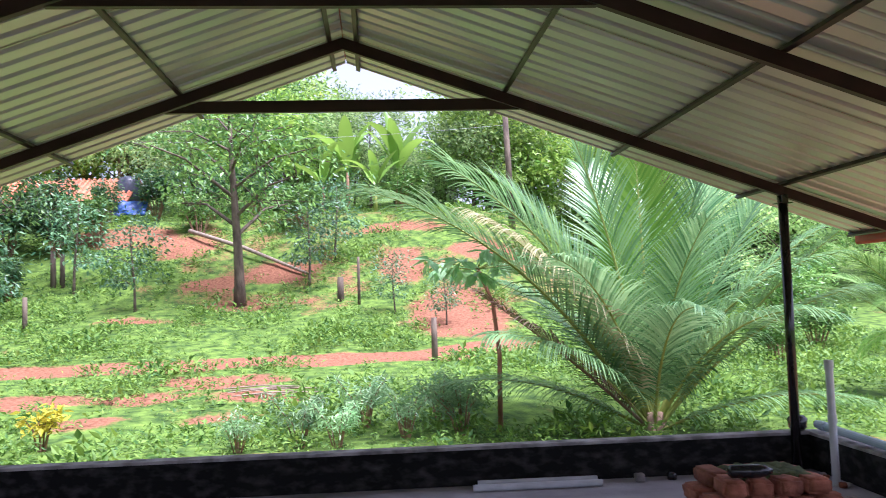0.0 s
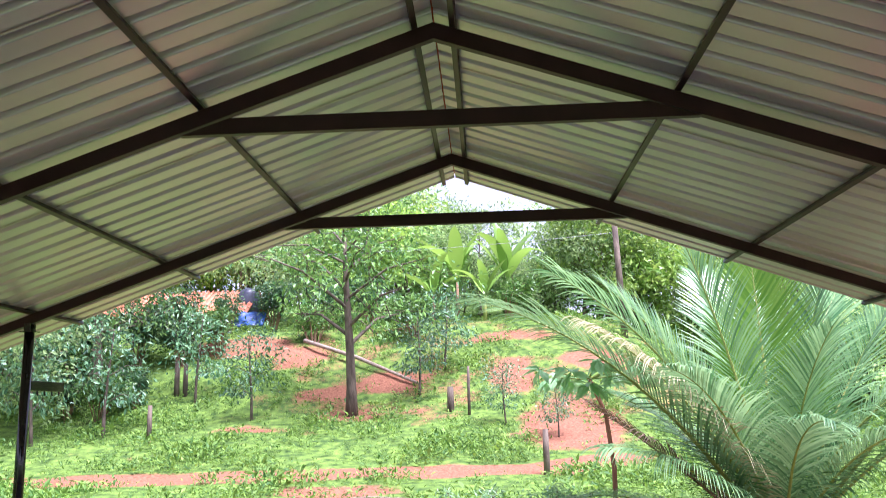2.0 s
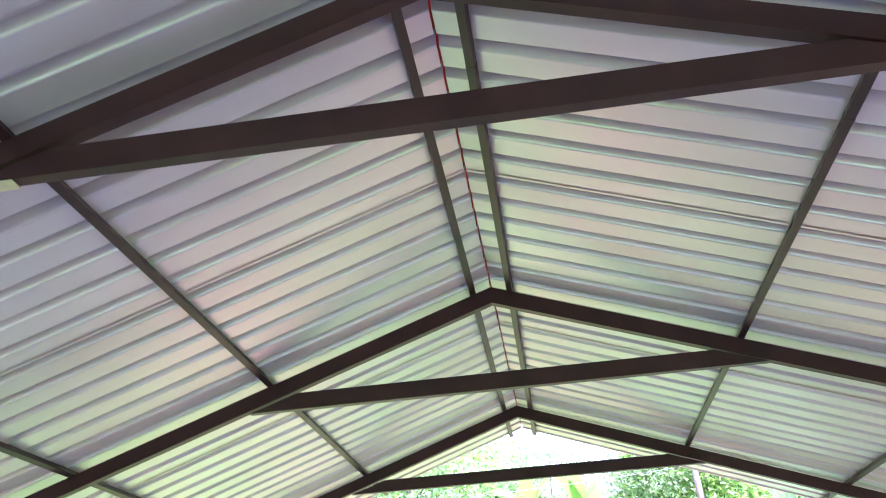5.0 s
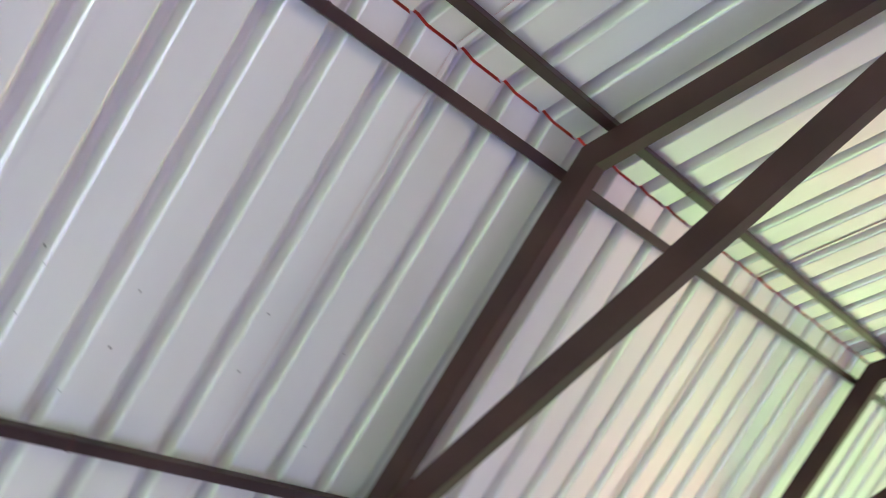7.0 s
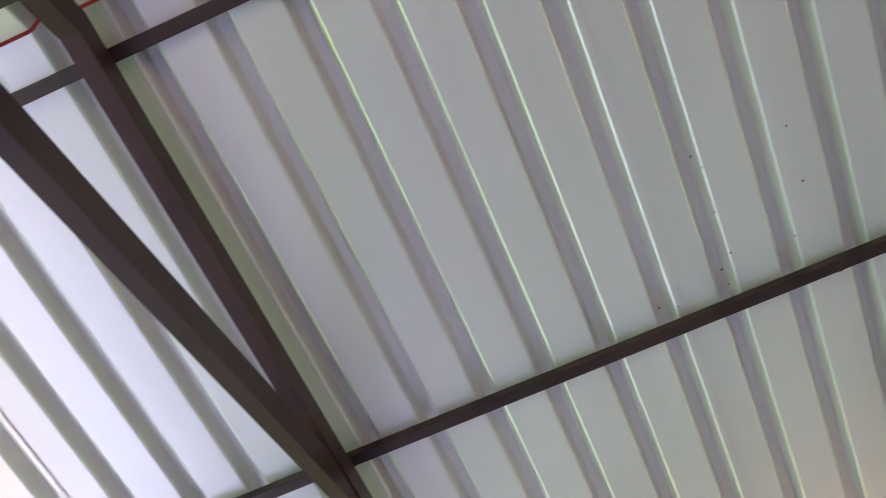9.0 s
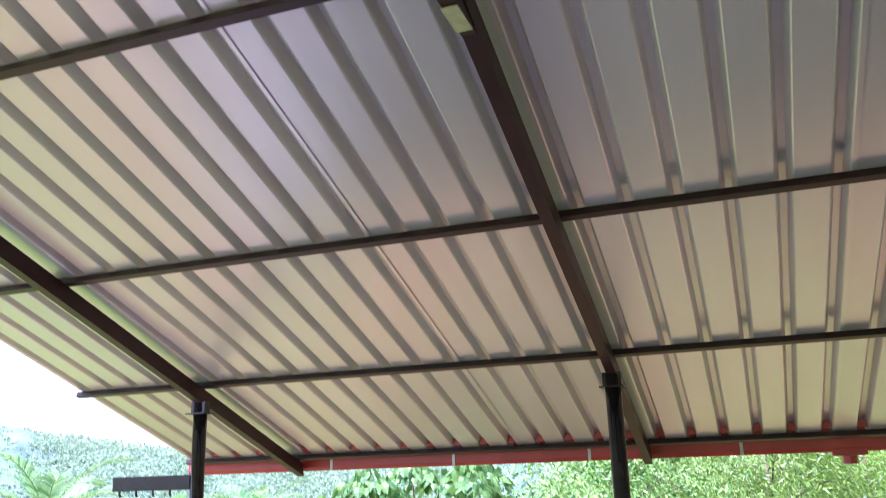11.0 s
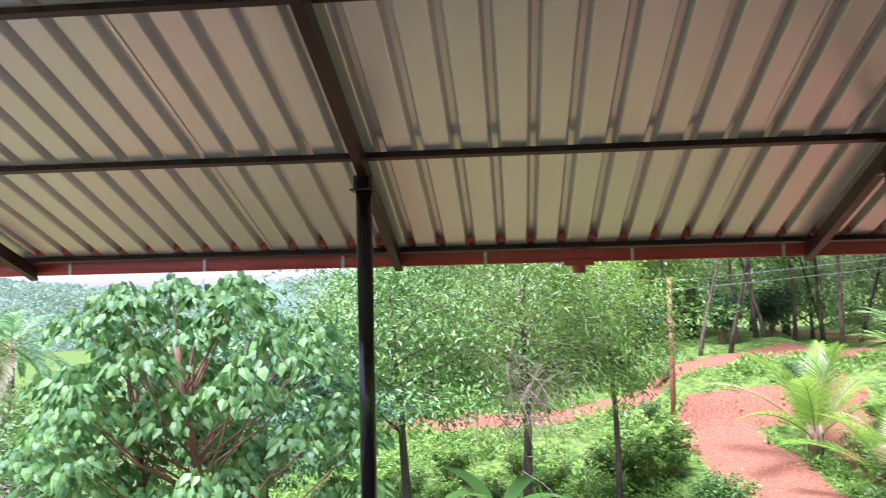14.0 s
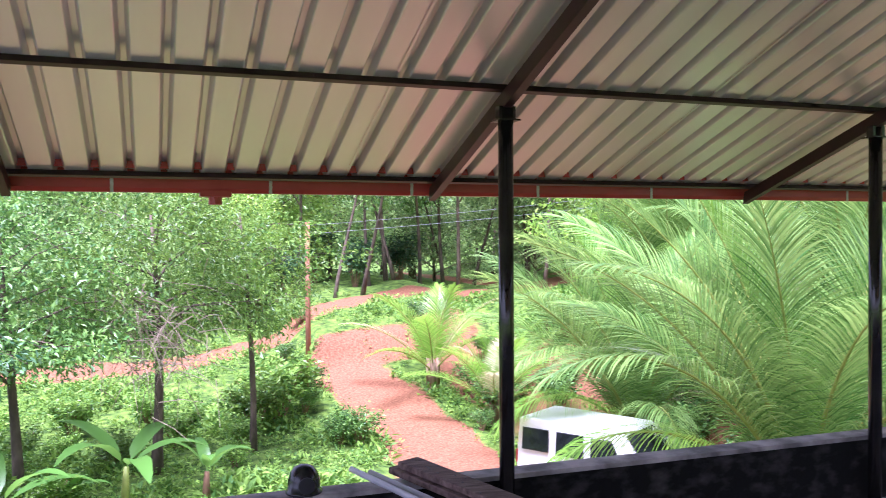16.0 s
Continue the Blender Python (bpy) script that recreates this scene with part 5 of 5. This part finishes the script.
def build_outside():
    build_van()
    pole("utility_pole", -29.3, 8.85, 5.3, 0.10, M_POLE, "rust-red round pole beside the dirt track")
    pole("utility_pole", 5.7, 36.0, 5.0, 0.14, M_BARK, "weathered grey wooden pole on the bank", lean=-0.15)
    wire((-28, 36, 9.2), (5.6, 36.0, 8.3), 0.9)
    wire((-28, 36, 8.3), (5.6, 36.0, 9.3), 0.3)
    wire((5.6, 36, 9.3), (30, 44, 13.0), 0.6)
    wire((-29.3, 8.85, 2.1), (-33, 42, 6.5), 0.5)
    wire((-29.3, 8.85, 1.8), (-33, 42, 6.0), 0.5)
    # felled log on the slope
    a, b = (-6.9, 36.2), (-2.1, 32.2)
    lg = part("log", Shape().tube([(a[0], a[1], ground_z(*a) + 0.25), ((a[0] + b[0]) / 2, (a[1] + b[1]) / 2, (ground_z(*a) + ground_z(*b)) / 2 + 0.28), (b[0], b[1], ground_z(*b) + 0.1)], [0.085, 0.075, 0.05], 9), M_DEAD, smooth=True)
    tagged(lg, "felled pale log lying across the slope", "log")
    for i, (x, y, tall, r) in enumerate(((-9.63, 27.74, 1.0, 0.08), (-10.45, 32.0, 1.2, 0.10), (-10.15, 32.0, 1.1, 0.09), (-0.9, 30.3, 0.8, 0.12), (1.55, 22.7, 1.0, 0.08), (-0.3, 29.6, 1.5, 0.05))):
        o = pole("tree_stump", x, y, tall, r, M_BARK, "bare weathered stump on the slope", category="stump")
    # cut sticks on the bare soil
    rng = random.Random(3)
    for i in range(9):
        x, y = -1.5 + rng.uniform(-0.5, 0.6), 19.1 + rng.uniform(-0.4, 0.4)
        an = rng.uniform(-0.6, 0.3)
        z = ground_z(x, y) + 0.06 + 0.015 * i
        tagged(part("stick", Shape().tube([(x - 0.7 * math.cos(an), y - 0.7 * math.sin(an), z), (x, y, z + 0.04), (x + 0.7 * math.cos(an), y + 0.7 * math.sin(an), z)], [0.012, 0.015, 0.008], 5), M_DEAD), "dry cut stick heaped on bare soil", "stick", "cut sticks")
    # dead twigs hanging in the leafy tree
    sh = Shape()
    rg = np.random.default_rng(4)
    for i in range(150):
        c = np.array([-18.0, 3.5, -0.3]) + rg.normal(0, 1, 3) * np.array([0.25, 0.6, 0.6])
        d = rg.normal(0, 1, 3) * np.array([0.4, 1, 0.5]) + np.array([0, 0.4, -0.7])
        d /= np.linalg.norm(d)
        ln = rg.uniform(0.4, 1.1)
        sh.tube([c, c + d * ln * 0.5, c + d * ln + np.array([0, 0, -0.15])], [0.012, 0.008, 0.003], 4, cap=False)
    tagged(part("dead_branches", sh, M_DEAD), "tangle of dry grey twigs caught in a leafy tree", "branches", kind="stuff")
    # house with a tiled roof behind the trees
    hx, hy = -17.0, 47.0
    hz = ground_z(hx, hy)
    t = thing("tiled_house", hx, hy, hz - 0.8, 4, label="far house with a red clay tile roof", category="house")
    part("wall", Shape().box((-4.5, -2.5, -1.0), (4.5, 2.5, 1.2)), M_PLASTER, t)
    rf = part("roof", Shape().prism([(-3.2, 1.0), (0, 2.5), (3.2, 1.0), (3.2, 0.92), (0, 2.4), (-3.2, 0.92)], -5.2, 5.2, "x"), M_ROOFTILE, t)
    row = Shape()
    for i in range(40):
        x = -5.1 + 0.26 * i
        row.tube([(x, -3.25, 0.98), (x, 0, 2.53)], 0.07, 6)
    part("tile_rows", row, M_ROOFTILE, rf)
    t = thing("water_tank", -12.0, 46.0, ground_z(-12.0, 46.0) - 0.9, label="dark blue plastic water tank on a stand", category="water tank")
    part("tank", Shape().tube([(0, 0, 1.5), (0, 0, 1.55), (0, 0, 2.5), (0, 0, 2.7), (0, 0, 2.8)], [0.5, 0.55, 0.55, 0.4, 0.15], 18), M_TANK, t, smooth=True)
    part("stand", Shape().box((-0.5, -0.5, -0.3), (0.5, 0.5, 1.5)), M_BARK, t)
    bm = bmesh.new()
    bmesh.ops.create_grid(bm, x_segments=14, y_segments=8, size=1)
    for v in bm.verts:
        v.co = Vector((v.co.x * 0.7, v.co.y * 0.3 + 0.2 * noise.noise(v.co * 2), 0.3 + v.co.y * 0.32 + 0.12 * noise.noise(v.co * 3)))
    tp = part("tarpaulin", Shape().bm(bm), M_TARP, fix_normals=False, smooth=True)
    tp.matrix_world = pose(-9.75, 38.2, ground_z(-9.75, 38.2) + 0.25)
    sm = tp.modifiers.new("thickness", "SOLIDIFY")
    sm.thickness = 0.01
    tagged(tp, "crumpled blue plastic sheet hung among the bushes", "tarpaulin")


build_outside()


def build_far_hills():
    """Wooded hills at the end of the valley, with distance haze mixed into their colours."""
    sh = Shape()
    n, rows = 260, 7
    vs, fs = [], []
    for i in range(n + 1):
        a = radians(40 + 120 * i / n)
        for r in range(rows + 1):
            f = r / rows
            d = 330 + 120 * f
            h = 8 + 29 * (0.55 + 0.45 * math.sin(a * 5.2 + 0.8)) + 6 * noise.noise((a * 9, 0, 0)) + 1.6 * noise.noise((a * 60, f * 3, 1)) + 1.2 * noise.noise((a * 150, f * 9, 4))
            vs.append((-d * math.sin(a), d * math.cos(a), -30 + (h + 26) * math.sin(f * math.pi / 2)))
    w = rows + 1
    for i in range(n):
        for r in range(rows):
            fs.append((i * w + r, (i + 1) * w + r, (i + 1) * w + r + 1, i * w + r + 1))
    sh.add(vs, fs)
    tagged(part("backdrop", sh, M_HAZE_HILL, smooth=True), "wooded hills closing the valley, coloured bluish for haze", "hills", kind="structure")


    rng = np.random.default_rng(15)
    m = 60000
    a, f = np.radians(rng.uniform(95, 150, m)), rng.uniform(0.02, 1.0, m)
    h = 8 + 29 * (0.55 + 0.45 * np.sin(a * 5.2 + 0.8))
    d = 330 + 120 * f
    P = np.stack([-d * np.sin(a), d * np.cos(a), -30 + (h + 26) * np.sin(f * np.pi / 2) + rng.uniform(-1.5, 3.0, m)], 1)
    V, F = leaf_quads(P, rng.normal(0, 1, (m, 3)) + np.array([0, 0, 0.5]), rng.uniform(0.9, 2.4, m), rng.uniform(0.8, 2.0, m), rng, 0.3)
    tagged(new("far_woods", crown_mesh("far_woods", V, F, L_HAZE_HILL)), "dense tree crowns covering the far hills, paled for haze", "woods", kind="stuff")


build_far_hills()


def build_valley_shed():
    x, y = -23.4, -13.6
    t = thing("shed", x, y, -5.6, 30, label="low shed with a rusty brown corrugated roof in the valley", category="shed")
    part("wall", Shape().box((-2.6, -1.6, -1.5), (2.6, 1.6, 1.3)), M_PLASTER, t)
    for s in (-1, 1):
        vs, fs = [], []
        n = 60
        for i in range(n + 1):
            u = -3.0 + 6.0 * i / n
            w = 0.025 * math.sin(i * math.pi / 2)
            vs += [(u, 0, 2.05 + w), (u, s * 2.1, 1.2 + w), (u, 0, 2.04 + w), (u, s * 2.1, 1.19 + w)]
        for i in range(n):
            k = 4 * i
            fs += [(k, k + 1, k + 5, k + 4), (k + 2, k + 6, k + 7, k + 3)]
        part("roof", Shape().add(vs, fs), M_RUSTROOF, t, "rusty corrugated metal sheet")


build_valley_shed()
for p, q in (((-60, -52, -2.5), (-26, -14, -0.9)), ((-60, -52, -3.4), (-26, -14, -1.6)), ((-26, -14, -0.9), (-14, -4, -4.3))):
    wire(p, q, 0.8, 0.012)


# ---- things on the terrace ----
def build_terrace_things():
    for (x0, y0), (x1, y1), r, z in (((1.02, 10.62), (2.14, 10.60), 0.03, 0.0), ((1.08, 10.76), (2.13, 10.74), 0.032, 0.0)):
        p = part("pvc_pipe", Shape().tube([(x0, y0, FLOOR + r), (x1, y1, FLOOR + r)], r, 14).tube([(x0 + 0.02, y0, FLOOR + r), (x0 + 0.09, y0, FLOOR + r)], r * 1.04, 14), M_PVC)
        tagged(p, "grey plastic pipe lying on the terrace floor", "pipe", "loose pipes")
    o = part("cement_block", Shape().box((2.46, 10.66, FLOOR), (2.54, 10.74, FLOOR + 0.07), bevel=0.01), M_TOP)
    tagged(o, "small broken cement block on the floor", "block")
    o = part("pipe_fitting", Shape().tube([(2.80, 10.72, FLOOR), (2.80, 10.72, FLOOR + 0.05), (2.80, 10.72, FLOOR + 0.07)], [0.04, 0.045, 0.02], 12), M_BLACK, smooth=True)
    tagged(o, "small black plastic fitting on the floor", "fitting")
    # heap of laterite bricks with moss
    rng = random.Random(12)
    t = thing("brick_pile", 3.15, 9.75, FLOOR, 0, label="stacked red laterite bricks topped with moss", category="brick pile")
    for lay in range(2):
        for i in range(5 - lay):
            for j in range(2):
                bx = bmesh.new()
                bmesh.ops.create_cube(bx, size=1, matrix=Matrix.Diagonal((0.185 * rng.uniform(0.9, 1.04), 0.32, 0.125 * rng.uniform(0.92, 1.02), 1)))
                bmesh.ops.bevel(bx, geom=bx.edges[:], offset=0.02, segments=2, affect="EDGES")
                bmesh.ops.subdivide_edges(bx, edges=bx.edges[:], cuts=2, use_grid_fill=True)
                off = Vector((rng.random() * 40, 0, 0))
                for v in bx.verts:
                    v.co += v.co.normalized() * (0.014 * noise.noise(v.co * 14 + off) + 0.006 * noise.noise(v.co * 40 + off))
                bx.transform(pose(-0.40 + lay * 0.1 + i * 0.2 + rng.uniform(-0.015, 0.015), -0.17 + j * 0.35, lay * 0.127 + 0.062, rng.uniform(-2, 2), rng.uniform(-3, 3), rng.uniform(-8, 8)))
                part("brick", Shape().bm(bx), M_BRICK, t, smooth=True)
    bm = bmesh.new()
    bmesh.ops.create_grid(bm, x_segments=24, y_segments=14, size=1)
    for v in bm.verts:
        e = max(abs(v.co.x), abs(v.co.y))
        v.co = Vector((v.co.x * 0.36 + 0.06 + 0.03 * noise.noise(v.co * 3), v.co.y * 0.27 + 0.05 + 0.03 * noise.noise(v.co * 5), 0.262 + 0.035 * noise.noise(v.co * 4) + 0.018 * noise.noise(v.co * 11) - 0.09 * max(0, e - 0.72) / 0.28))
    part("moss", Shape().bm(bm), M_MOSS, t, "green-brown moss", smooth=True, fix_normals=False)
    o = part("black_bottle", Shape().tube([(2.82, 9.55, 0.135), (2.84, 9.55, 0.135), (3.04, 9.52, 0.135), (3.09, 9.515, 0.135), (3.14, 9.51, 0.135)], [0.03, 0.05, 0.05, 0.04, 0.018], 14), M_BLACK, smooth=True)
    tagged(o, "black plastic bottle lying on the brick pile", "bottle")
    o = part("standing_pipe", Shape().tube([(4.02, 10.2, FLOOR), (4.01, 10.2, 0.80)], 0.032, 14).tube([(4.01, 10.2, 0.80), (4.01, 10.2, 0.87)], 0.038, 14).tube([(4.016, 10.2, 0.35), (4.014, 10.2, 0.42)], 0.037, 14), M_PVC)
    tagged(o, "upright grey plastic pipe in the terrace corner", "pipe")
    o = part("water_pipe", Shape().tube([(4.235, 10.86, 0.23), (4.235, 9.5, 0.205), (4.235, 6.0, 0.205)], 0.036, 14).tube([(4.235, 10.80, 0.229), (4.235, 10.70, 0.227)], 0.043, 14), M_PVCB, smooth=False)
    tagged(o, "pale blue plastic water pipe along the parapet", "pipe")
    o = part("black_pot", Shape().tube([(4.08, 10.92, 0.172), (4.08, 10.92, 0.20), (4.08, 10.92, 0.28), (4.08, 10.92, 0.31)], [0.05, 0.08, 0.09, 0.06], 16), M_BLACK, smooth=True)
    tagged(o, "round black pot on the parapet corner", "pot")
    for i in range(14):
        x, y = rng.uniform(3.75, 4.12), rng.uniform(9.2, 10.6)
        s = rng.uniform(0.015, 0.04)
        b = part("rubble", Shape().box((-s, -s * 0.8, 0), (s, s * 0.8, s), pose(x, y, FLOOR, 0, 0, rng.uniform(0, 180)), bevel=s * 0.3), M_TOP if i % 3 else M_BRICK)
        tagged(b, "bit of broken masonry on the floor", "rubble", "rubble bits")
    # on the side parapet
    t = thing("vent_cap", -4.03, 4.28, 0.272, label="glossy black domed vent cap on the parapet", category="vent cap")
    prof = [(0.098, 0.0), (0.098, 0.012), (0.088, 0.016), (0.086, 0.07), (0.074, 0.11), (0.05, 0.138), (0.02, 0.15), (0.002, 0.152)]
    part("dome", Shape().tube([(0, 0, z) for r, z in prof], [r for r, z in prof], 28), M_BLACK, t, smooth=True)
    part("mouth", Shape().tube([(0.08, 0.0, 0.055), (0.092, 0.0, 0.055)], [0.045, 0.045], 18), M_VANTRIM, t)
    for k, (y0, dy) in enumerate(((4.56, 0.0), (4.66, 0.06), (4.70, 0.10))):
        p = part("metal_tube", Shape().tube([(-4.12 + 0.03 * k, y0, 0.345 - 0.02 * k), (-3.6, y0 + 0.22, 0.30 - 0.02 * k), (-3.1, y0 + 0.43, 0.25)], 0.017, 12), M_PVC)
        tagged(p, "thin grey tube leaning over the parapet", "tube", "leaning tubes")
    for k, (w, z, sx) in enumerate(((0.20, 0.285, -0.05), (0.15, 0.325, 0.0))):
        m = pose(-3.74, 5.02, z, 0, 4, 24)
        pl = part("plank", Shape().box((-0.36 + sx, -w / 2, 0), (0.55, w / 2, 0.036), m, bevel=0.006), M_WOOD)
        tagged(pl, "weathered wooden plank with nail holes resting on the parapet", "plank", "stacked planks")
        if k:
            for i in range(9):
                a, b = rng.uniform(-0.3, 0.3), rng.uniform(-0.06, 0.06)
                part("nail_hole", Shape().tube([(m @ Vector((a, b, 0.0345)))[:], (m @ Vector((a, b, 0.0372)))[:]], 0.006, 8), M_VANTRIM, pl)


build_terrace_things()
